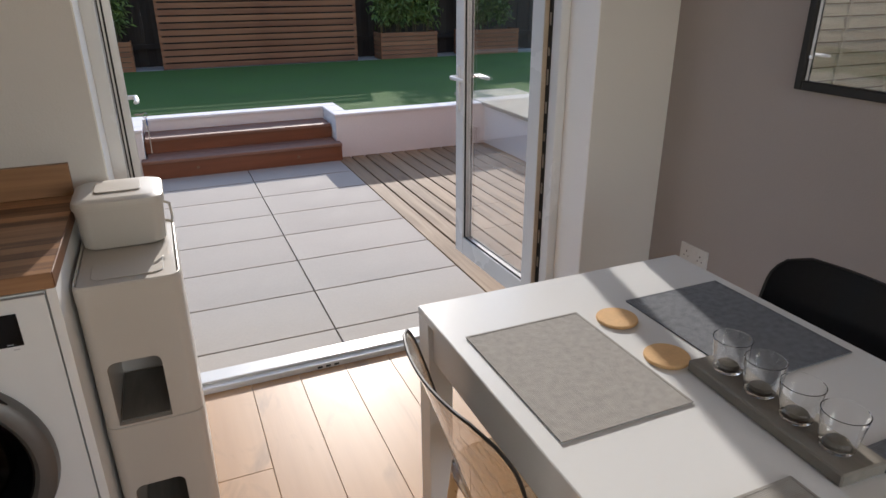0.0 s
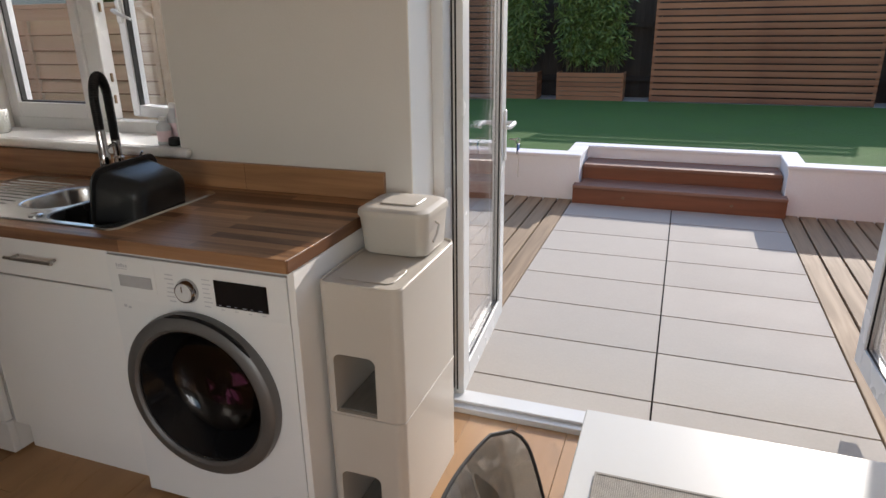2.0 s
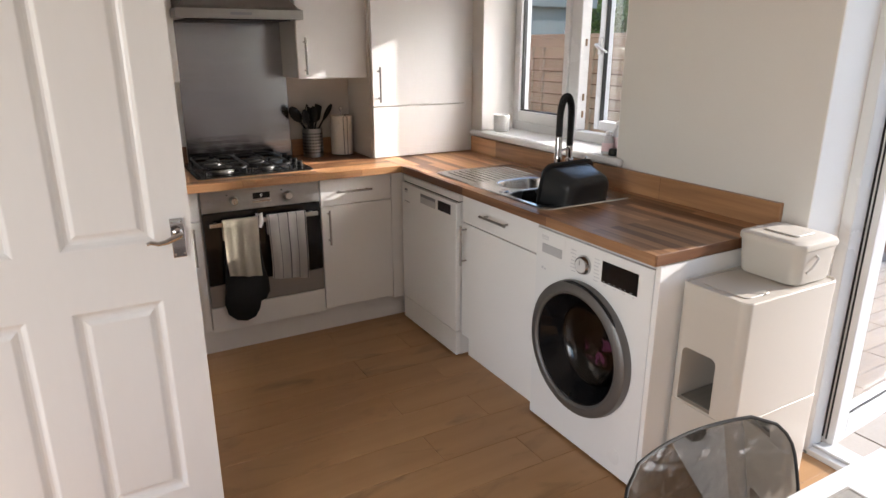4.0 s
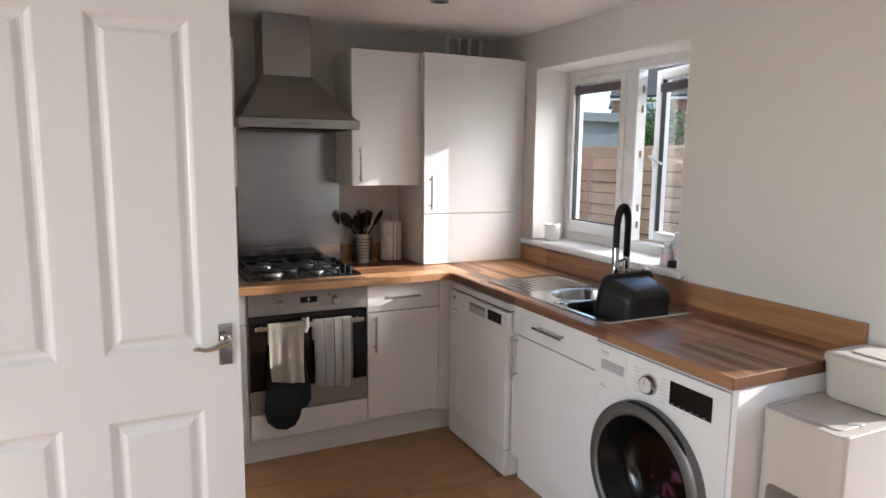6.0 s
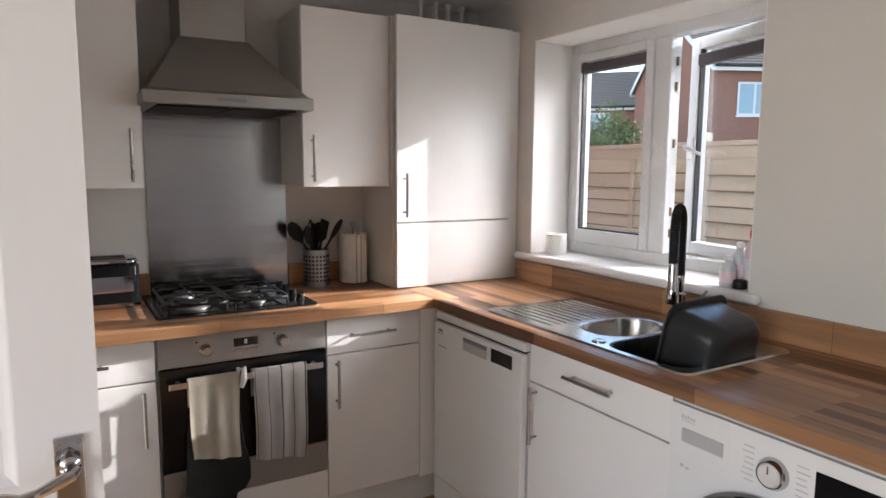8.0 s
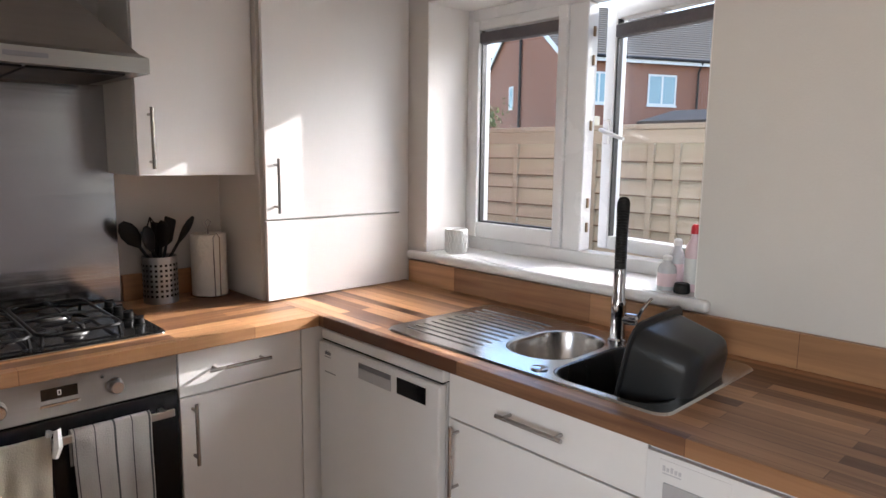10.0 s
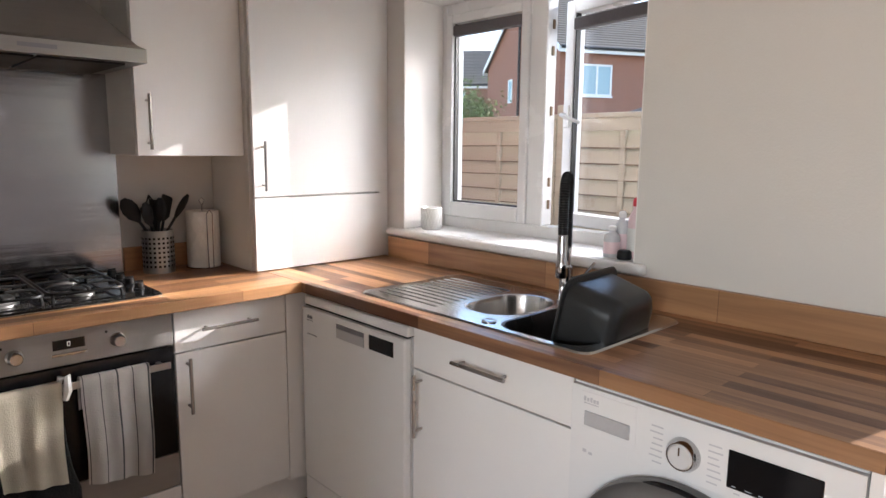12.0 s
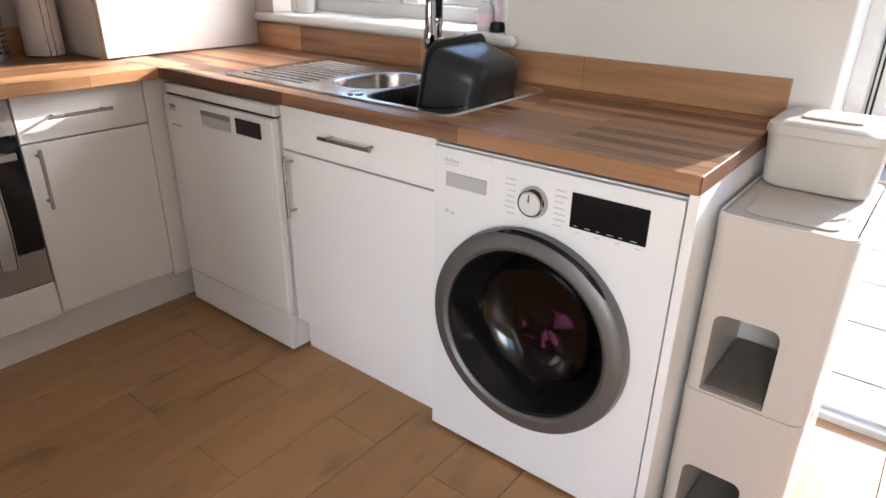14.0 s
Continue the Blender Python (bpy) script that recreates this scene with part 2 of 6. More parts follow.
M_gravel = material("pale_edging", (0.42, 0.40, 0.36), 0.9, dark=0.15, scale=10, bump=0.3, fine=60)
M_leaf = material("bamboo_leaf", (0.11, 0.18, 0.045), 0.5, dark=0.25, scale=3, bump=0.0, island=0.45)
M_stem = material("plant_stem", (0.10, 0.085, 0.04), 0.7, dark=0.2)
M_brick = material("red_brick_wall", (0.26, 0.115, 0.072), 0.85, dark=0.15, scale=1.5, bump=0.2, fine=12)
M_tile = material("grey_roof_tile", (0.15, 0.122, 0.098), 0.95, dark=0.15, scale=2, bump=0.1, fine=20)
M_teal = material("green_grey_shed", (0.10, 0.125, 0.13), 0.9, dark=0.08, bump=0.05)
M_towelb = material("beige_towel", (0.60, 0.54, 0.43), 0.95, dark=0.08, scale=9, bump=0.07, fine=300)
M_towelw = material("striped_towel_cloth", (0.62, 0.59, 0.555), 0.95, dark=0.06, scale=9, bump=0.07, fine=300)
M_stripe = material("towel_stripe", (0.10, 0.10, 0.105), 0.95, dark=0.1, bump=0.2, fine=300)
M_mitt = material("black_oven_mitt_cloth", (0.010, 0.010, 0.010), 0.9, dark=0.2, scale=10, bump=0.3, fine=200)
M_paper = material("kitchen_paper", (0.76, 0.73, 0.68), 0.9, dark=0.02, bump=0.2, fine=60)
M_ceramic = material("white_ceramic", (0.72, 0.72, 0.70), 0.35, dark=0.03, bump=0.0)
M_pink = material("pink_bottle_plastic", (0.72, 0.55, 0.58), 0.3, dark=0.05, bump=0)
M_purple = material("purple_laundry", (0.085, 0.007, 0.035), 0.8, dark=0.3, scale=12, bump=0.3, fine=40)
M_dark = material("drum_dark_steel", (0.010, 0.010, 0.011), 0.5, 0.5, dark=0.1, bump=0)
M_mark = material("grey_print", (0.22, 0.22, 0.24), 0.6, bump=0)
M_blind = material("grey_blind_fabric", (0.10, 0.09, 0.095), 0.9, dark=0.1, bump=0.05)
# Shadow line under each fence lap, painted as a dark brown strip.
M_lapshade = material("lap_shadow_strip", (0.13, 0.10, 0.065), 0.9, dark=0.2, bump=0)
M_hood = material("hood_brushed_steel", (0.34, 0.33, 0.315), 0.34, 1.0, dark=0.05, scale=2, bump=0.02, fine=60, stretch=(1, 0.04, 1.5))
M_brass = material("warm_keep_metal", (0.22, 0.15, 0.09), 0.4, 0.6, dark=0.1, bump=0)
# Plain sink steel with the main bowl's shade put into its colour.
M_bowlshade = material("shaded_bowl_steel", (0.06, 0.06, 0.06), 0.3, 0.7, dark=0.1, bump=0)
M_oldtrim = material("door_edge_trim", (0.52, 0.42, 0.31), 0.4, 0.2, dark=0.1, bump=0)
M_hobplate = material("dark_hob_enamel", (0.008, 0.008, 0.008), 0.12, 0.0, dark=0.1, bump=0)
M_doorglass = glass("washer_door_glass", (0.11, 0.10, 0.105), 0.10)
M_ovensteel = material("oven_satin_steel", (0.30, 0.285, 0.27), 0.40, 0.5, dark=0.04, scale=2, bump=0.01, fine=60, stretch=(1, 0.04, 1.5))
M_print = material("faint_print", (0.58, 0.58, 0.60), 0.6, bump=0)
M_bulb = bpy.data.materials.new("display_digits")
M_bulb.use_nodes = True
M_bulb.node_tree.nodes["Principled BSDF"].inputs["Emission Color"].default_value = (0.8, 0.85, 0.8, 1)
M_bulb.node_tree.nodes["Principled BSDF"].inputs["Emission Strength"].default_value = 0.06
for m in (M_black, M_iron, M_rubber, M_hobplate, M_mitt, M_dgrey):
    m.node_tree.nodes["Principled BSDF"].inputs["Specular IOR Level"].default_value = 0.25


# ---- mesh helpers ----
def thing(name, at=(0, 0, 0), rz=0.0, **tags):
    e = new(name)
    e.empty_display_size = 0.1
    e.matrix_basis = pose(*at, 0, 0, rz)
    return tagged(e, **tags)


def part(name, bm, mat, parent=None, label="", smooth=False, kind=""):
    me = bpy.data.meshes.new(name)
    bmesh.ops.recalc_face_normals(bm, faces=bm.faces)
    bm.to_mesh(me)
    bm.free()
    mats = mat if isinstance(mat, (list, tuple)) else [mat]
    for m in mats:
        me.materials.append(m)
    if smooth:
        me.shade_smooth()
        me.set_sharp_from_angle(angle=radians(35))
    ob = new(name, me)
    ob.parent = parent
    return tagged(ob, label=label, kind=kind)


def box(bm, x0, x1, y0, y1, z0, z1, bevel=0.0, seg=1, m=None, mi=0):
    r = bmesh.ops.create_cube(bm, size=1.0)
    vs = r["verts"]
    c = Vector(((x0 + x1) / 2, (y0 + y1) / 2, (z0 + z1) / 2))
    for v in vs:
        v.co = Vector((v.co.x * (x1 - x0), v.co.y * (y1 - y0), v.co.z * (z1 - z0))) + c
    fs = {f for v in vs for f in v.link_faces}
    if mi:
        for f in fs:
            f.material_index = mi
    if bevel:
        r = bmesh.ops.bevel(bm, geom=list({e for v in vs for e in v.link_edges}), offset=bevel, segments=seg, affect="EDGES", profile=0.5)
        vs = list({v for f in r["faces"] for v in f.verts} | {v for v in vs if v.is_valid})
    if m is not None:
        bmesh.ops.transform(bm, matrix=m, verts=vs)
    return vs


def boxes(*rows, bevel=0.0, seg=1):
    bm = bmesh.new()
    for r in rows:
        box(bm, *r, bevel=bevel, seg=seg)
    return bm


def lathe(bm, profile, at=(0, 0, 0), seg=24, m=None, cap=False):
    """Revolve (radius, height) pairs about z."""
    rings = []
    for r, z in profile:
        rings.append([bm.verts.new((r * math.cos(2 * math.pi * i / seg), r * math.sin(2 * math.pi * i / seg), z)) for i in range(seg)])
    for a, b in zip(rings, rings[1:]):
        for i in range(seg):
            bm.faces.new((a[i], a[(i + 1) % seg], b[(i + 1) % seg], b[i]))
    if cap:
        bm.faces.new(rings[0]), bm.faces.new(rings[-1])
    vs = [v for r in rings for v in r]
    if m is not None:
        bmesh.ops.transform(bm, matrix=m, verts=vs)
    bmesh.ops.translate(bm, vec=at, verts=vs)
    return vs


def tube(bm, pts, r, seg=8, cap=True):
    pts = [Vector(p) for p in pts]
    rad = r if isinstance(r, (list, tuple)) else [r] * len(pts)
    rings, up = [], None
    for i, p in enumerate(pts):
        d = (pts[min(i + 1, len(pts) - 1)] - pts[max(i - 1, 0)]).normalized()
        if up is None:
            up = d.orthogonal().normalized()
        up = (up - d * up.dot(d)).normalized()
        side = d.cross(up)
        rings.append([bm.verts.new(p + (up * math.cos(2 * math.pi * k / seg) + side * math.sin(2 * math.pi * k / seg)) * rad[i]) for k in range(seg)])
    for a, b in zip(rings, rings[1:]):
        for i in range(seg):
            bm.faces.new((a[i], a[(i + 1) % seg], b[(i + 1) % seg], b[i]))
    if cap:
        bm.faces.new(rings[0][::-1]), bm.faces.new(rings[-1])


def rounded(w, d, r, seg=5):
    """Outline of a rounded rectangle about the origin."""
    out = []
    for cx, cy, a0 in ((w / 2 - r, d / 2 - r, 0), (-w / 2 + r, d / 2 - r, 90), (-w / 2 + r, -d / 2 + r, 180), (w / 2 - r, -d / 2 + r, 270)):
        for i in range(seg + 1):
            a = radians(a0 + 90 * i / seg)
            out.append((cx + r * math.cos(a), cy + r * math.sin(a)))
    return out


def loft(bm, sections, cap0=True, cap1=True, m=None):
    """Skin through equal-length outlines: each section is (outline, z) or list of 3D points."""
    rings = [[bm.verts.new(p) for p in s] for s in sections]
    for a, b in zip(rings, rings[1:]):
        k = len(a)
        for i in range(k):
            bm.faces.new((a[i], a[(i + 1) % k], b[(i + 1) % k], b[i]))
    if cap0:
        bm.faces.new(rings[0][::-1])
    if cap1:
        bm.faces.new(rings[-1])
    vs = [v for r in rings for v in r]
    if m is not None:
        bmesh.ops.transform(bm, matrix=m, verts=vs)
    return vs


def prism(bm, outline, z0, z1, bevel=0.0, m=None):
    secs = [[(x, y, z0) for x, y in outline], [(x, y, z1) for x, y in outline]]
    if bevel:
        cx = sum(p[0] for p in outline) / len(outline)
        cy = sum(p[1] for p in outline) / len(outline)
        w = max(p[0] for p in outline) - min(p[0] for p in outline)
        d = max(p[1] for p in outline) - min(p[1] for p in outline)
        sh = [(cx + (x - cx) * (1 - 2 * bevel / w), cy + (y - cy) * (1 - 2 * bevel / d)) for x, y in outline]
        secs = [[(x, y, z0) for x, y in sh], [(x, y, z0 + bevel) for x, y in outline], [(x, y, z1 - bevel) for x, y in outline], [(x, y, z1) for x, y in sh]]
    return loft(bm, secs, m=m)


# ---- structure ----
WX, EX, SY, NY, NO, CZ = -2.13, 2.53, -0.32, 2.32, 2.62, 2.24
S = "structure"
part("wall_west", boxes((WX - 0.12, WX, SY - 0.12, NO, -0.2, CZ + 0.02)), M_wall, kind=S)
part("wall_east", boxes((EX, EX + 0.12, SY - 0.12, NO, -0.2, CZ + 0.02)), M_grey, kind=S)
# Unseen room and wide opening, added to let the fill lamp shine in.
OL, OR, LS = -0.10, 2.45, -2.7
part("wall_south", boxes((WX, OL, SY - 0.12, SY, -0.2, CZ + 0.02), (OL, OR, SY - 0.12, SY, 2.06, CZ + 0.02), (OR, EX, SY - 0.12, SY, -0.2, CZ + 0.02)), M_wall, kind=S)
part("unseen_room_wall", boxes((-0.62, -0.5, LS, SY - 0.121, -0.2, CZ + 0.02), (EX, EX + 0.12, LS, SY - 0.121, -0.2, CZ + 0.02), (-0.62, 0.3, LS - 0.12, LS - 0.001, -0.2, CZ + 0.02), (2.4, EX + 0.12, LS - 0.12, LS - 0.001, -0.2, CZ + 0.02),
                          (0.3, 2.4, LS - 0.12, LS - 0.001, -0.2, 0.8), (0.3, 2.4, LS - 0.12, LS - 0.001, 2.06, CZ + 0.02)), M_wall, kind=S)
part("unseen_room_ceiling", boxes((-0.62, EX + 0.12, LS - 0.12, SY - 0.121, CZ + 0.021, CZ + 0.2)), M_ceil, kind=S)
part("lounge_floor", boxes((-0.5, EX, LS, SY - 0.121, -0.2, -0.002), (OL, OR, SY - 0.12, SY - 0.001, -0.2, -0.002)), M_floor, kind=S)
DL, DR, DH = 0.41, 2.155, 2.08
WL, WR, WB, WT = -1.66, -0.515, 1.035, 2.03
part("wall_north", boxes((WX, WL, NY, NO, -0.2, CZ + 0.02), (WL, WR, NY, NO, -0.2, WB), (WL, WR, NY, NO, WT, CZ + 0.02), (WR, DL, NY, NO, -0.2, CZ + 0.02),
                         (DL, DR, NY, NO, DH, CZ + 0.02), (DR, EX, NY, NO, -0.2, CZ + 0.02), (DL, DR, NY, NO, -0.2, -0.03)), M_wall, kind=S)
part("ceiling", boxes((WX - 0.12, EX + 0.12, SY - 0.12, NO, CZ + 0.02, CZ + 0.2), (WX, EX, SY, NY, CZ, CZ + 0.018)), M_ceil, kind=S)
floor = part("floor", boxes((WX, EX, SY, NY, -0.2, -0.012), (DL, DR, NY, 2.515, -0.03, -0.012)), M_gap, kind=S)
part("baseboard", boxes((WX, -0.28, SY, SY + 0.015, 0, 0.09), (EX - 0.015, EX, SY + 0.016, NY - 0.016, 0, 0.09), (DR + 0.001, EX - 0.016, NY - 0.015, NY, 0, 0.09), bevel=0.003), M_door, kind=S)


part("door_reveal", boxes((DL, DL + 0.004, NY + 0.001, 2.514, 0.001, DH - 0.005), (DR - 0.004, DR, NY + 0.001, 2.514, 0.001, DH - 0.005), (DL, DR, NY + 0.001, 2.514, DH - 0.004, DH)), M_ceil, label="smooth white painted door reveal", kind=S)
part("window_reveal", boxes((WL, WL + 0.004, NY + 0.001, 2.544, 1.047, WT - 0.005), (WR - 0.004, WR, NY + 0.001, 2.544, 1.047, WT - 0.005), (WL, WR, NY + 0.001, 2.544, WT - 0.004, WT)), M_ceil, label="smooth white painted window reveal", kind=S)


# ---- french doors and window ----
def door_frame():
    d = part("door_1", boxes((DL, DL + 0.045, 2.515, 2.60, 0, DH), (DR - 0.045, DR, 2.515, 2.60, 0, DH), (DL + 0.045, DR - 0.045, 2.515, 2.60, DH - 0.05, DH), bevel=0.004),
             M_upvc, label="white framed double garden door standing wide open", kind=S)
    part("threshold", boxes((DL + 0.045, DR - 0.045, 2.505, 2.64, -0.02, 0.022), (DL + 0.045, DR - 0.045, 2.64, 2.67, -0.06, -0.01), (DL + 0.045, DR - 0.045, 2.535, 2.55, 0.022, 0.034), bevel=0.003), M_upvc, d, "white plastic door threshold")
    bm = bmesh.new()
    for k in range(3):
        box(bm, 1.02 + 0.035 * k, 1.04 + 0.035 * k, 2.503, 2.506, 0.004, 0.012)
    part("drain_slot", bm, M_rubber, d)
    bm = boxes((DR - 0.049, DR - 0.046, 2.574, 2.60, 0.05, 2.0), (DL + 0.046, DL + 0.049, 2.592, 2.60, 0.05, 2.0))
    part("gasket", bm, M_rubber, d)
    bm = bmesh.new()
    for k in range(16):
        box(bm, DR - 0.051, DR - 0.0492, 2.58, 2.592, 0.12 + 0.12 * k, 0.155 + 0.12 * k + 0.015 * (k % 3), bevel=0.0005)
    part("lock_keep", bm, M_nickel, d, "bright steel lock keeps", kind="stuff")


def door_leaf(hx, ang, flip, name, label):
    """A glazed leaf 0.83 wide, hinged at hx; local x runs from hinge to free edge."""
    W, H, T, st = 0.83, 2.02, 0.066, 0.092
    e = thing(name, (hx, 2.605, 0.02), ang, label=label, category="door")
    part("leaf_frame", boxes((0, st, -T / 2, T / 2, 0, H), (W - st, W, -T / 2, T / 2, 0, H), (st, W - st, -T / 2, T / 2, 0, st + 0.01), (st, W - st, -T / 2, T / 2, H - st, H), bevel=0.004, seg=2), M_upvc, e)
    bm = bmesh.new()
    for s in (-1, 1):
        y0, y1 = sorted((s * 0.018, s * 0.024))
        box(bm, st, st + 0.008, y0, y1, st + 0.01, H - st)
        box(bm, W - st - 0.008, W - st, y0, y1, st + 0.01, H - st)
        box(bm, st + 0.008, W - st - 0.008, y0, y1, st + 0.01, st + 0.018)
    part("glazing_seal", bm, M_rubber, e)
    g = part("pane", boxes((st - 0.005, W - st + 0.005, -0.012, -0.008, st + 0.005, H - st + 0.005), (st - 0.005, W - st + 0.005, 0.008, 0.012, st + 0.005, H - st + 0.005)), M_glass, e)
    g.visible_shadow = False
    part("lock_strip", boxes((W, W + 0.003, -0.012, 0.012, 0.1, H - 0.1)), M_brass, e)
    part("hinge_gasket", boxes((-0.003, 0, -0.009, -0.003, 0.02, H - 0.02)), M_rubber, e)
    if flip:
        bm = bmesh.new()
        box(bm, -0.004, 0, -0.002, 0.033, 0.02, H - 0.02)
        part("edge_trim", bm, M_oldtrim, e)
    for s in (-1, 1):
        bm = bmesh.new()
        hz = 0.95
        box(bm, W - 0.055, W - 0.027, *sorted((s * T / 2, s * (T / 2 + 0.012))), hz - 0.13, hz + 0.11, bevel=0.003)
        y = s * (T / 2 + 0.05)
        tube(bm, [(W - 0.041, s * T / 2, hz + 0.05), (W - 0.041, y * 0.95, hz + 0.05), (W - 0.05, y, hz + 0.05), (W - 0.16, y, hz + 0.048), (W - 0.175, y * 0.9, hz + 0.047)], [0.010, 0.010, 0.012, 0.010, 0.008])
        part("handle", bm, M_upvc, e, "white lever handle", smooth=True)
    return e


door_frame()
door_leaf(0.462, 94, False, "glazed_door", "white framed glazed garden door leaf swung open, keys hanging in its lock")
door_leaf(2.118, 91.5, True, "glazed_door", "white framed glazed garden door leaf folded open beside the deck")

keys = thing("key_bunch", (0.43, 3.36, 0.9), label="bunch of keys with a blue tag hanging from the door lock", category="keys")
bm = bmesh.new()
tube(bm, [(0.045, 0.0, 0.05), (0.075, 0.0, 0.05)], 0.004, 6)
lathe(bm, [(0.010, 0), (0.013, 0.002), (0.010, 0.004)], (0.085, 0, 0.045), 12, pose(0, 0, 0, 90, 0, 30))
box(bm, 0.082, 0.084, -0.006, 0.006, -0.02, 0.035)
part("key", bm, M_nickel, keys)
part("key_tag", boxes((0.086, 0.092, -0.012, 0.02, 0.0, 0.03), bevel=0.002), material("blue_tag", (0.03, 0.10, 0.30), 0.5, bump=0), keys, "blue plastic tag")
bm = bmesh.new()
tube(bm, [(0.088, 0.0, 0.0), (0.09, 0.005, -0.06), (0.088, 0.01, -0.13)], 0.002, 5)
part("cord", bm, M_nickel, keys)


def window_kitchen():
    y0, y1 = 2.545, 2.61
    w = part("window_1", boxes((WL, WR, NO - 0.001, NO + 0.02, WB - 0.03, WB), bevel=0.002), M_upvc, label="white plastic kitchen window with its casement ajar", kind=S)
    part("window_frame", boxes((WL, WL + 0.035, y0, y1, WB, WT), (WR - 0.05, WR, y0, y1, WB, WT), (WL + 0.035, WR - 0.05, y0, y1, WB, WB + 0.06), (WL + 0.035, WR - 0.05, y0, y1, WT - 0.05, WT), (-1.15, -1.068, y0, y1, WB + 0.06, WT - 0.05), bevel=0.004), M_upvc, w)
    gx0, gx1, gz0, gz1 = WL + 0.035, -1.15, WB + 0.06, WT - 0.05
    s, sb = 0.040, 0.066
    part("sash", boxes((gx0, gx0 + s, y0 - 0.012, y1, gz0, gz1), (gx1 - s, gx1, y0 - 0.012, y1, gz0, gz1), (gx0 + s, gx1 - s, y0 - 0.012, y1, gz0, gz0 + sb), (gx0 + s, gx1 - s, y0 - 0.012, y1, gz1 - s, gz1), bevel=0.005, seg=2), M_upvc, w)
    g = part("pane", boxes((gx0 + s - 0.004, gx1 - s + 0.004, 2.575, 2.58, gz0 + sb - 0.004, gz1 - s + 0.004)), M_glass, w)
    g.visible_shadow = False
    part("pane_seal", boxes((gx0 + s, gx0 + s + 0.007, 2.55, 2.574, gz0 + sb, gz1 - s), (gx0 + s + 0.007, gx1 - s, 2.55, 2.574, gz0 + sb, gz0 + sb + 0.006)), M_rubber, w)
    bm = bmesh.new()
    for z in (1.18, 1.27, 1.55, 1.78, 1.88):
        box(bm, -1.068, -1.061, y0 + 0.03, y0 + 0.042, z - 0.018, z + 0.018, bevel=0.002)
    part("lock_keep", bm, M_brass, w, "worn brass lock keeps")
    part("blind", boxes((gx0 + s + 0.001, gx1 - s - 0.001, 2.535, 2.572, gz1 - s - 0.052, gz1 - s - 0.008), bevel=0.004), M_blind, w, "rolled dark grey blind")
    c = thing("casement", (WR - 0.043, 2.60, gz0), 180 - 12, label="white framed window casement pushed open outward")
    c.parent = w
    cw, ch = 0.528, gz1 - gz0
    part("casement_frame", boxes((0, 0.045, -0.03, 0.03, 0, ch), (cw - 0.05, cw, -0.03, 0.03, 0, ch), (0.045, cw - 0.05, -0.03, 0.03, 0, 0.05), (0.045, cw - 0.05, -0.03, 0.03, ch - 0.05, ch), bevel=0.005, seg=2), M_upvc, c)
    g = part("pane", boxes((0.04, cw - 0.045, -0.003, 0.003, 0.045, ch - 0.045)), M_glass, c)
    g.visible_shadow = False
    part("pane_seal", boxes((cw - 0.058, cw - 0.051, 0.004, 0.026, 0.05, ch - 0.05)), M_rubber, c)
    part("blind", boxes((0.047, cw - 0.052, 0.004, 0.04, ch - 0.115, ch - 0.07), bevel=0.004), M_blind, c, "rolled dark grey blind")
    bm = bmesh.new()
    box(bm, cw - 0.04, cw - 0.012, 0.03, 0.042, ch * 0.5 - 0.05, ch * 0.5 + 0.04, bevel=0.003)
    tube(bm, [(cw - 0.026, 0.04, ch * 0.5), (cw - 0.026, 0.065, ch * 0.5), (cw - 0.06, 0.07, ch * 0.5 - 0.01), (cw - 0.14, 0.065, ch * 0.5 - 0.035)], [0.008, 0.008, 0.009, 0.006])
    part("casement_handle", bm, M_upvc, c, "white window handle", smooth=True)


window_kitchen()
bm = bmesh.new()
box(bm, WL - 0.09, WR + 0.05, 2.285, 2.319, 1.012, 1.045, bevel=0.012, seg=3)
box(bm, WL + 0.001, WR - 0.001, 2.318, 2.546, 1.036, 1.045)
part("window_sill", bm, M_door, label="white painted window board with a rounded nose", kind=S, smooth=True)


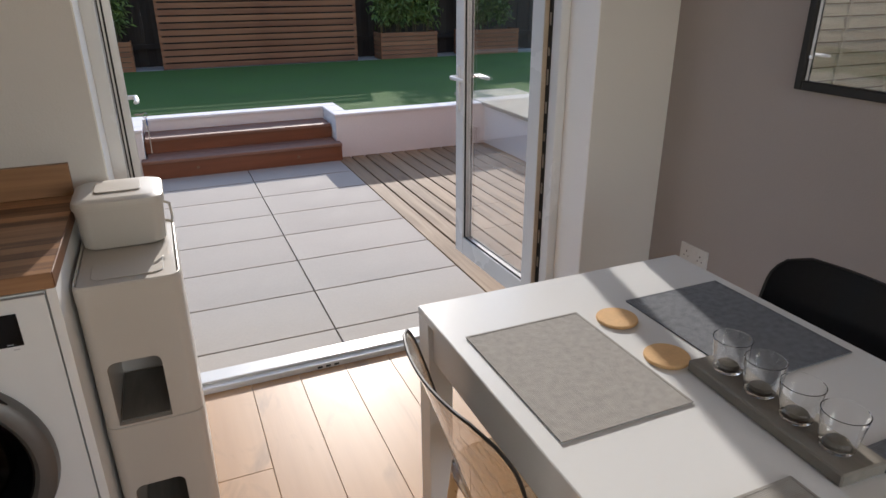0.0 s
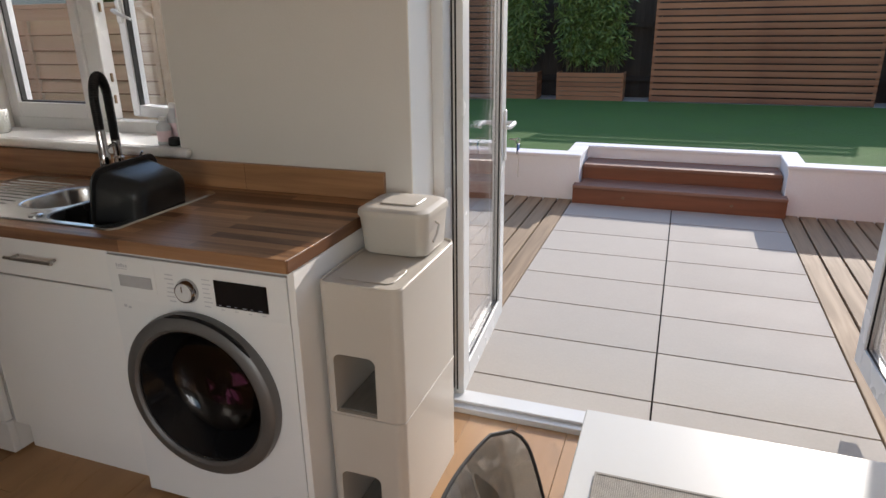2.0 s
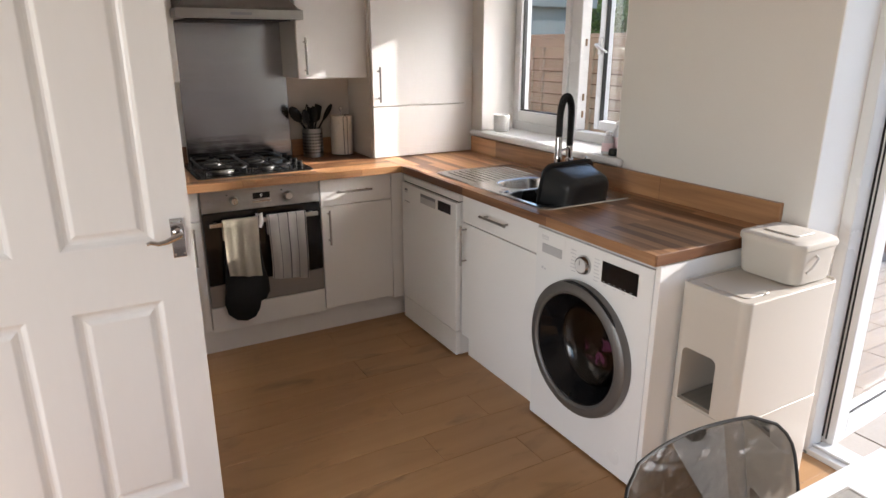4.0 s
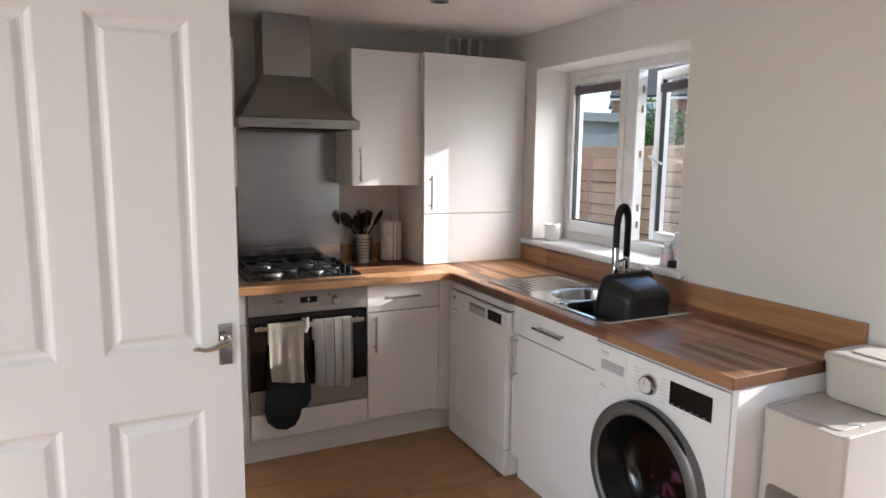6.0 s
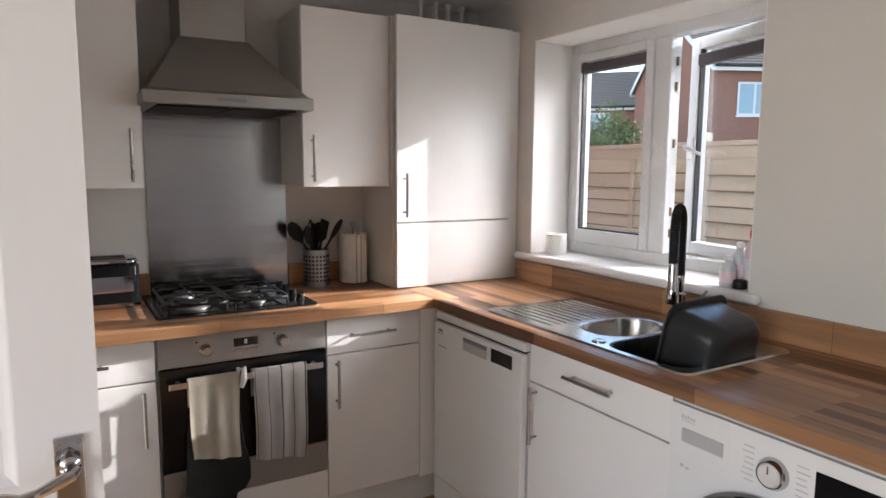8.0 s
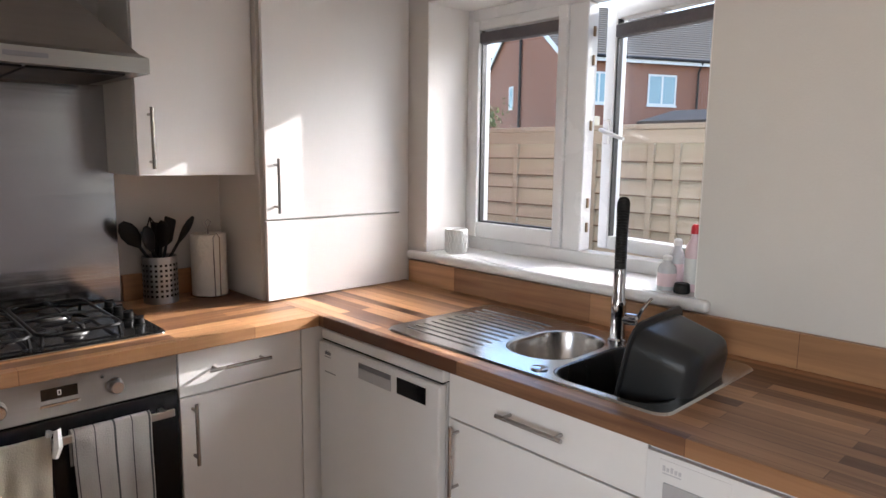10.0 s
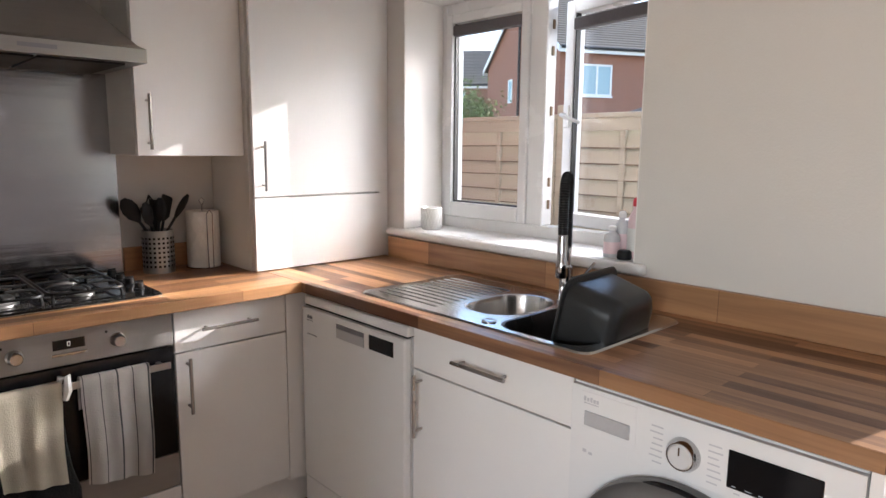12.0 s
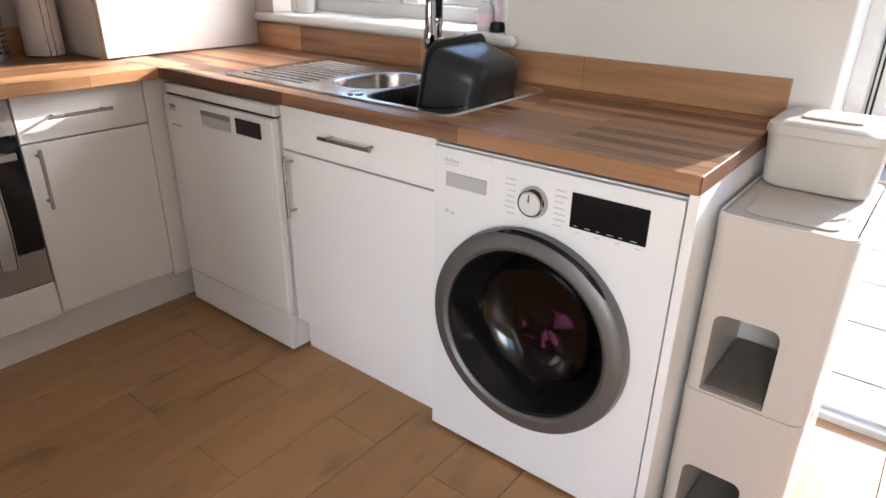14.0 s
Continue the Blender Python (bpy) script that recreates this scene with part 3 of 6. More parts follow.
# ---- interior door ----
def panel_door():
    e = thing("panel_door", (-0.2, 0.422, 0.008), label="white painted four-panel door standing open", category="door")
    W, H, T = 0.751, 1.975, 0.035
    ys = (0, -0.096, -0.326, -0.426, -0.654, -W)
    zs = (0, 0.22, 0.845, 1.015, 1.845, H)
    body = part("leaf", boxes((-T, 0, ys[5], ys[4], 0, H), (-T, 0, ys[1], ys[0], 0, H), (-T, 0, ys[3], ys[2], 0, H),
                              *[(-T, 0, ys[b + 1], ys[b], zs[a], zs[a + 1]) for a in (0, 2, 4) for b in (1, 3)]), M_door, e)
    for b in (1, 3):
        for a in (1, 3):
            bm = bmesh.new()
            y0, y1, z0, z1 = ys[b + 1], ys[b], zs[a], zs[a + 1]
            for side in (0, 1):
                s = 1 if side == 0 else -1
                off = 0 if side == 0 else -T
                prof = ((0.0, 0.0), (0.003, -0.001), (0.010, -0.0085), (0.016, -0.0125), (0.024, -0.0135), (0.031, -0.0115), (0.040, -0.0042), (0.043, -0.003))
                secs = [[(off + s * d, y0 + i, z0 + i), (off + s * d, y1 - i, z0 + i), (off + s * d, y1 - i, z1 - i), (off + s * d, y0 + i, z1 - i)] for i, d in prof]
                loft(bm, secs, cap0=False, cap1=True)
            part("panel", bm, M_door, body, smooth=False)
    bm = bmesh.new()
    box(bm, 0, 0.006, -0.056, -0.020, 0.97 - 0.008, 1.082 - 0.008, bevel=0.002, seg=2)
    part("handle_plate", bm, M_chrome, e, "polished chrome backplate")
    bm = bmesh.new()
    lathe(bm, [(0.013, 0), (0.013, 0.006), (0.008, 0.01), (0.008, 0.032)], (0.006, -0.038, 1.035), 16, pose(0, 0, 0, 0, 90, 0))
    tube(bm, [(0.030, -0.031, 1.037), (0.045, -0.038, 1.036), (0.047, -0.051, 1.031), (0.046, -0.074, 1.021), (0.046, -0.094, 1.019), (0.046, -0.112, 1.025), (0.045, -0.122, 1.022)], [0.006, 0.0085, 0.0085, 0.007, 0.006, 0.006, 0.0045], 10)
    part("lever", bm, M_chrome, e, "polished chrome scroll lever", smooth=True)
    bm = bmesh.new()
    for y in (-0.026, -0.050):
        for z in (0.972, 1.064):
            lathe(bm, [(0.003, 0), (0.003, 0.001), (0.0005, 0.0016)], (0.006, y, z), 8, pose(0, 0, 0, 0, 90, 0))
    part("screw", bm, M_nickel, e)
    bm = bmesh.new()
    for z in (0.2, 1.0, 1.75):
        tube(bm, [(-T - 0.004, -W - 0.002, z), (-T - 0.004, -W - 0.002, z + 0.09)], 0.005, 8)
    part("hinge", bm, M_nickel, e)


panel_door()

# ---- fitted kitchen ----
FX, FY = -1.545, 1.745
K = "fitted kitchen units"


def bar_handle(parent, c, length, axis, out):
    """A brushed bar on two posts. axis: unit direction of the bar, out: unit direction away from the door."""
    c, a, o = Vector(c), Vector(axis), Vector(out)
    bm = bmesh.new()
    tube(bm, [c + a * (-length / 2) + o * 0.032, c + a * (length / 2) + o * 0.032], 0.0058, 10)
    for s in (-1, 1):
        tube(bm, [c + a * s * (length / 2 - 0.022), c + a * s * (length / 2 - 0.022) + o * 0.030], 0.0045, 8)
    part("handle", bm, M_nickel, parent, "brushed steel bar handle", smooth=True)


def front(parent, name, x0, x1, y0, y1, z0, z1):
    return part(name, boxes((x0, x1, y0, y1, z0, z1), bevel=0.0015), M_white, parent)


Y, X, Z = (0, 1, 0), (1, 0, 0), (0, 0, 1)
# west run: drawer and door unit
u = thing("base_unit", (0, 0, 0), label="white base cabinet with a drawer over a closed door", category="kitchen cabinet", group=K)
part("body", boxes((WX + 0.003, FX - 0.036, 1.247, 1.657, 0.13, 0.868)), M_carc, u)
front(u, "drawer", FX - 0.018, FX, 1.249, 1.655, 0.725, 0.866)
d = front(u, "door", FX - 0.018, FX, 1.249, 1.655, 0.145, 0.7195)
bar_handle(u, (FX, 1.43, 0.797), 0.20, Y, X)
bar_handle(d, (FX, 1.285, 0.61), 0.19, Z, X)
u = thing("base_unit", (0, 0, 0), label="white base cabinet with drawer and closed door beside the oven", category="kitchen cabinet", group=K)
part("body", boxes((WX + 0.003, FX - 0.036, 0.045, 0.643, 0.13, 0.868)), M_carc, u)
front(u, "drawer", FX - 0.018, FX, 0.047, 0.641, 0.725, 0.866)
d = front(u, "door", FX - 0.018, FX, 0.047, 0.641, 0.145, 0.7195)
bar_handle(u, (FX, 0.40, 0.797), 0.20, Y, X)
bar_handle(d, (FX, 0.60, 0.60), 0.19, Z, X)
u = thing("corner_filler", label="plain white filler panel in the corner of the base units", category="kitchen cabinet", group=K)
part("panel", boxes((FX - 0.018, FX, 1.658, 1.76, 0.13, 0.868), (FX, -1.533, 1.742, 1.76, 0.13, 0.868), bevel=0.001), M_white, u)
u = thing("oven_housing", label="white oven housing with a plain filler strip below the oven", category="kitchen cabinet", group=K)
part("body", boxes((WX + 0.003, FX - 0.03, 0.646, 0.66, 0.13, 0.868), (WX + 0.003, FX - 0.03, 1.232, 1.245, 0.13, 0.868), (WX + 0.003, FX - 0.03, 0.66, 1.232, 0.13, 0.26)), M_carc, u)
front(u, "filler_strip", FX - 0.018, FX, 0.648, 1.245, 0.132, 0.262)
# sink unit on the north run
u = thing("base_unit", (0, 0, 0), label="white sink base cabinet with a drawer front over a closed door", category="kitchen cabinet", group=K)
part("body", boxes((-0.926, -0.331, FY + 0.036, NY - 0.003, 0.13, 0.735)), M_carc, u)
part("side_panel", boxes((-0.926, -0.910, FY + 0.036, NY - 0.003, 0.7355, 0.868)), M_carc, u)
part("side_panel", boxes((-0.335, -0.331, FY + 0.036, NY - 0.003, 0.7355, 0.868)), M_carc, u)
front(u, "drawer", -0.924, -0.329, FY, FY + 0.018, 0.725, 0.866)
d = front(u, "door", -0.924, -0.329, FY, FY + 0.018, 0.13, 0.7195)
bar_handle(u, (-0.625, FY, 0.797), 0.20, X, (0, -1, 0))
bar_handle(d, (-0.885, FY, 0.615), 0.20, Z, (0, -1, 0))
u = thing("plinth", label="white kitchen plinth board along the floor", category="plinth", group=K)
part("board", boxes((FX - 0.07, FX - 0.052, 0.045, 1.80, 0.0, 0.13)), M_white, u)
part("board", boxes((-0.926, -0.331, FY + 0.045, FY + 0.062, 0.0, 0.13)), M_white, u)
u = thing("end_panel", label="white end panel closing the run beside the washing machine", category="kitchen cabinet", group=K)
part("panel", boxes((0.2955, 0.316, 1.7345, NY - 0.003, 0, 0.868)), M_white, u)
part("edging", boxes((0.2955, 0.316, 1.732, 1.7343, 0, 0.868), bevel=0.0006), M_white, u)


def wall_unit(y0, y1, hy, label):
    u = thing("wall_unit", label=label, category="kitchen cabinet", group="kitchen wall cabinets")
    part("body", boxes((WX + 0.003, -1.844, y0, y1, 1.365, 2.085)), M_carc, u)
    d = front(u, "door", -1.843, -1.825, y0 + 0.001, y1 - 0.001, 1.363, 2.087)
    bar_handle(d, (-1.825, hy, 1.48), 0.19, Z, X)


wall_unit(1.262, 1.655, 1.30, "white wall cabinet with a closed plain door beside the cooker hood")
wall_unit(0.10, 0.665, 0.625, "white wall cabinet with a closed plain door and steel bar handle")
u = thing("boiler_cupboard", label="tall white cupboard standing on the worktop, doors closed", category="kitchen cabinet")
part("body", boxes((WX + 0.003, -1.80, 1.657, 2.27, 0.912, 2.085)), M_carc, u)
d = front(u, "door", -1.781, -1.763, 1.66, 2.268, 1.206, 2.088)
bar_handle(d, (-1.763, 1.695, 1.325), 0.19, Z, X)
front(u, "lower_panel", -1.781, -1.763, 1.66, 2.268, 0.915, 1.2005)
front(u, "filler_strip", -1.79, -1.772, 2.27, NY - 0.002, 0.915, 2.085)
u = thing("heating_pipes", label="four white painted pipes rising from the cupboard to the ceiling", category="pipe")
for y in (1.94, 2.02, 2.09, 2.17):
    bm = bmesh.new()
    tube(bm, [(-2.06, y, 2.08), (-2.06, y, CZ)], 0.011, 10)
    lathe(bm, [(0.016, 0), (0.016, 0.012)], (-2.06, y, CZ - 0.014), 12, cap=True)
    part("pipe", bm, M_door, u, smooth=True)

# worktop and upstands
SX0, SX1, SY0, SY1 = -1.225, -0.300, 1.755, 2.235
wt = thing("worktop", label="oiled wooden stave worktop running round the corner", category="worktop")
bm = bmesh.new()
for r in ((-1.499, SX0 + 0.012, 1.70, NY - 0.003), (SX1 - 0.012, 0.32, 1.70, NY - 0.003), (SX0 + 0.012, SX1 - 0.012, 1.70, SY0 + 0.012), (SX0 + 0.012, SX1 - 0.012, SY1 - 0.012, NY - 0.003), (WX + 0.003, -1.499, 1.70, NY - 0.003)):
    box(bm, r[0], r[1], r[2], r[3], 0.872, 0.91)
bmesh.ops.remove_doubles(bm, verts=bm.verts, dist=0.0001)
part("long_board", bm, M_top, wt)
part("side_board", boxes((WX + 0.003, -1.499, 0.04, 1.699, 0.872, 0.91), bevel=0.0015), M_topy, wt)
part("edge_strip", boxes((-1.498, 0.3205, 1.697, 1.7005, 0.8725, 0.9095), bevel=0.001), M_top, wt)
part("end_strip", boxes((0.3201, 0.3225, 1.701, NY - 0.003, 0.8725, 0.9095), bevel=0.0008), M_topy, wt)
u = thing("upstand", label="low wooden upstand along the wall behind the worktop", category="worktop upstand")
part("board", boxes((-1.745, 0.318, NY - 0.022, NY - 0.002, 0.911, 1.005), bevel=0.0015), M_top, u)
part("board", boxes((WX + 0.002, WX + 0.021, 1.283, 1.655, 0.911, 1.005), bevel=0.0015), M_topy, u)
part("board", boxes((WX + 0.002, WX + 0.021, 0.045, 0.695, 0.911, 1.005), bevel=0.0015), M_topy, u)
u = thing("splashback", label="brushed steel splashback behind the hob", category="splashback")
part("sheet", boxes((WX + 0.001, WX + 0.006, 0.70, 1.28, 0.912, 1.665), bevel=0.001), M_steel, u)


def hood():
    e = thing("cooker_hood", label="brushed steel chimney cooker hood above the hob", category="cooker hood")
    y0, y1, x1 = 0.655, 1.253, -1.66
    bm = bmesh.new()
    sec = lambda a, b, x, z: [(WX + 0.002, a, z), (x, a, z), (x, b, z), (WX + 0.002, b, z)]
    loft(bm, [sec(y0, y1, x1, 1.658), sec(y0, y1, x1, 1.70), sec(y0 + 0.02, y1 - 0.02, x1 - 0.02, 1.712), sec(0.815, 1.07, -1.895, 1.93)])
    part("canopy", bm, M_hood, e)
    part("chimney", boxes((WX + 0.002, -1.90, 0.82, 1.065, 1.925, CZ - 0.001), bevel=0.002), M_hood, e)
    part("grease_filter", boxes((WX + 0.05, x1 - 0.05, y0 + 0.05, 0.95, 1.652, 1.659), (WX + 0.05, x1 - 0.05, 0.958, y1 - 0.05, 1.652, 1.659), bevel=0.002), M_dark, e)
    part("button_strip", boxes((x1, x1 + 0.002, 0.90, 1.0, 1.674, 1.686)), M_mark, e)


hood()


def oven():
    e = thing("built_in_oven", label="built-in steel and black glass oven with a bar handle", category="oven")
    x, a, b = -1.543, 0.650, 1.243
    part("body", boxes((WX + 0.01, x - 0.02, 0.662, 1.230, 0.265, 0.862)), M_dark, e)
    p = part("control_panel", boxes((x - 0.02, x, a, b, 0.757, 0.864), bevel=0.002), M_ovensteel, e)
    for y in (0.805, 1.075):
        bm = bmesh.new()
        lathe(bm, [(0.022, 0), (0.022, 0.006), (0.018, 0.010), (0.0175, 0.028), (0.015, 0.031), (0, 0.031)], (x, y, 0.808), 24, pose(0, 0, 0, 0, 90, 0))
        part("knob", bm, M_nickel, p, smooth=True)
    for y in (0.775, 1.045):
        bm = bmesh.new()
        lathe(bm, [(0.004, 0), (0.004, 0.0015), (0, 0.002)], (x, y + 0.0, 0.838), 8, pose(0, 0, 0, 0, 90, 0))
        part("indicator", bm, M_rubber, p)
    part("clock", boxes((x, x + 0.0015, 0.90, 0.985, 0.806, 0.836)), M_black, p, "black oven clock display")
    bm = bmesh.new()
    for ya, yb, za, zb in ((0.938, 0.9395, 0.815, 0.828), (0.9445, 0.946, 0.815, 0.828), (0.9395, 0.9445, 0.8265, 0.828), (0.9395, 0.9445, 0.815, 0.8165)):
        box(bm, x + 0.0015, x + 0.002, ya, yb, za, zb)
    part("digits", bm, M_bulb, p)
    part("button_bar", boxes((x, x + 0.004, 0.895, 0.99, 0.787, 0.795), bevel=0.001), M_nickel, p)
    d = part("door", boxes((x - 0.02, x, a, b, 0.385, 0.752), bevel=0.002), M_black, e, "black glass oven door")
    part("lower_panel", boxes((x - 0.02, x, a, b, 0.266, 0.382), bevel=0.002), M_ovensteel, e)
    bm = bmesh.new()
    box(bm, x + 0.034, x + 0.042, a + 0.025, b - 0.025, 0.692, 0.714, bevel=0.002)
    for y in (a + 0.05, b - 0.06):
        box(bm, x, x + 0.034, y, y + 0.014, 0.696, 0.710)
    part("door_handle", bm, M_nickel, d)


oven()
BARX = -1.505


def cloth(name, y0, y1, ztop, z0, z1, mat, label, cat, seed, stripes=0, thick=0.004):
    """A cloth folded over the oven handle: a wavy sheet in front, a short one behind."""
    rnd = random.Random(seed)
    ph = [rnd.uniform(0, 6.28) for _ in range(4)]
    nx, w = 72, y1 - y0
    bm = bmesh.new()
    rows = []
    path = [(-0.026, -0.10), (-0.026, -0.05), (-0.024, -0.012), (-0.018, 0.004), (-0.006, 0.010), (0.006, 0.008), (0.012, -0.004)]
    n = 14
    pts = [(BARX + dx, ztop + dz, 0.0) for dx, dz in path] + [(BARX + 0.013, ztop - 0.01 - (ztop - 0.01) * 0 - k / n * 1.0, k / n) for k in range(1, n + 1)]
    for i in range(nx + 1):
        u = i / nx
        zb = z0 + (z1 - z0) * u
        col = []
        for j, (px, pz, v) in enumerate(pts):
            z = pz if j < len(path) else ztop - 0.004 + (zb - ztop) * v
            wob = (0.004 * math.sin(u * 9 + ph[0] + v * 1.5) + 0.003 * math.sin(u * 19 + ph[1])) * (0.3 + v)
            yy = y0 + w * u + 0.004 * math.sin(v * 5 + ph[2]) * v - 0.01 * v * (u - 0.5)
            col.append(bm.verts.new((px + wob + 0.004 * v, yy, z)))
        rows.append(col)
    for i in range(nx):
        for j in range(len(pts) - 1):
            f = bm.faces.new((rows[i][j], rows[i + 1][j], rows[i + 1][j + 1], rows[i][j + 1]))
            if stripes and i in (2, 19, 36, 37, 53, 69, 70)[:stripes]:
                f.material_index = 1
    bmesh.ops.solidify(bm, geom=bm.faces[:], thickness=thick)
    e = thing(name, label=label, category=cat)
    part("cloth", bm, [mat, M_stripe], e, smooth=True)
    return e


cloth("hand_towel", 0.735, 0.905, 0.716, 0.445, 0.42, M_towelb, "folded beige towel hung over the oven handle", "towel", 3)
cloth("tea_towel", 0.953, 1.150, 0.716, 0.395, 0.37, M_towelw, "white tea towel with dark stripes hung over the oven handle", "towel", 5, stripes=7)


def mitt():
    e = thing("oven_mitt", label="black oven mitt hanging from the oven handle behind a beige towel", category="oven mitt")
    out = [(-0.085, 0.0), (-0.095, -0.12), (-0.10, -0.22), (-0.11, -0.30), (-0.098, -0.355), (-0.06, -0.392), (-0.01, -0.405), (0.035, -0.39), (0.06, -0.35),
           (0.070, -0.31), (0.098, -0.30), (0.118, -0.265), (0.118, -0.20), (0.10, -0.13), (0.09, -0.05), (0.088, 0.0)]
    bm = bmesh.new()
    sec = []
    for x, s in ((-1.528, 0.96), (-1.522, 1.0), (-1.508, 1.0), (-1.501, 0.95)):
        sec.append([(x, 0.82 + y * s, 0.386 + (z + 0.2) * s) for y, z in out])
    loft(bm, sec)
    part("mitt", bm, M_mitt, e, smooth=True)
    bm = bmesh.new()
    tube(bm, [(-1.512, 0.90, 0.70), (-1.505, 0.905, 0.735), (-1.49, 0.92, 0.742), (-1.486, 0.918, 0.70), (-1.487, 0.91, 0.672)], [0.006, 0.009, 0.010, 0.012, 0.008], 6)
    part("loop", bm, M_ceramic, e, "white cloth loop")


mitt()


def hob():
    e = thing("gas_hob", label="four-burner gas hob with black cast pan supports", category="hob")
    x0, x1, y0, y1, z = -2.09, -1.60, 0.66, 1.242, 0.911
    bm = bmesh.new()
    o = rounded(x1 - x0, y1 - y0, 0.02)
    c = ((x0 + x1) / 2, (y0 + y1) / 2)
    prism(bm, [(c[0] + a, c[1] + b) for a, b in o], z, z + 0.010, 0.004)
    part("plate", bm, M_hobplate, e)
    bm = bmesh.new()
    prism(bm, [(c[0] + a * 1.006, c[1] + b * 1.006) for a, b in o], z, z + 0.0045, 0.001)
    part("rim", bm, M_sink, e, "bright steel rim")
    bm = bmesh.new()
    for yy in (0.70, 0.925):
        prism(bm, [(c[0] + a, yy + 0.105 + b) for a, b in rounded(0.42, 0.205, 0.02)], z + 0.0105, z + 0.013)
    part("tray", bm, M_black, e)
    for (bx, by, r) in ((-1.96, 0.80, 0.036), (-1.73, 0.80, 0.05), (-1.96, 1.03, 0.04), (-1.73, 1.03, 0.028)):
        bm = bmesh.new()
        lathe(bm, [(r + 0.012, 0), (r + 0.010, 0.006), (r, 0.010), (r, 0.016)], (bx, by, z + 0.012), 24)
        b = part("burner", bm, M_ring, e, smooth=True)
        bm = bmesh.new()
        lathe(bm, [(r * 0.98, 0.016), (r * 1.02, 0.019), (r * 0.96, 0.024), (0, 0.025)], (bx, by, z + 0.012), 24)
        part("burner_cap", bm, M_iron, b, smooth=True)
    for gy in (0.805, 1.03):
        bm = bmesh.new()
        gz, xm = z + 0.040, -1.85
        loop = [(xm + a, gy + b, gz) for a, b in rounded(0.425, 0.212, 0.035, 4)]
        tube(bm, loop + [loop[0]], 0.0052, 6, cap=False)
        for sx in (-1, 1):
            for sy in (-1, 1):
                tube(bm, [(xm + sx * 0.202, gy + sy * 0.095, gz), (xm + sx * 0.206, gy + sy * 0.098, gz - 0.015), (xm + sx * 0.206, gy + sy * 0.098, gz - 0.029)], [0.005, 0.005, 0.0065], 6)
        tube(bm, [(xm, gy - 0.105, gz), (xm, gy - 0.03, gz + 0.004), (xm, gy + 0.03, gz + 0.004), (xm, gy + 0.105, gz)], 0.0045, 6)
        for bx in (-1.96, -1.73):
            out = -1 if bx < xm else 1
            for dx, dy, far in ((0, 1, 0.106), (0, -1, 0.106), (out, 0, 0.100), (-out, 0, 0.112)):
                tube(bm, [(bx + dx * far, gy + dy * far, gz), (bx + dx * far * 0.8, gy + dy * far * 0.8, gz + 0.008), (bx + dx * 0.022, gy + dy * 0.022, gz + 0.008)], [0.0045, 0.0045, 0.0036], 6)
        part("pan_support", bm, M_iron, e, "black cast pan support", smooth=True)
    for k in range(4):
        bm = bmesh.new()
        lathe(bm, [(0.018, 0), (0.018, 0.004), (0.015, 0.006), (0.014, 0.024), (0, 0.026)], (-1.99 + 0.095 * k, 1.20, z + 0.010), 18)
        box(bm, -1.992 + 0.095 * k, -1.988 + 0.095 * k, 1.187, 1.213, z + 0.034, z + 0.040)
        part("knob", bm, M_iron, e, smooth=True)


hob()


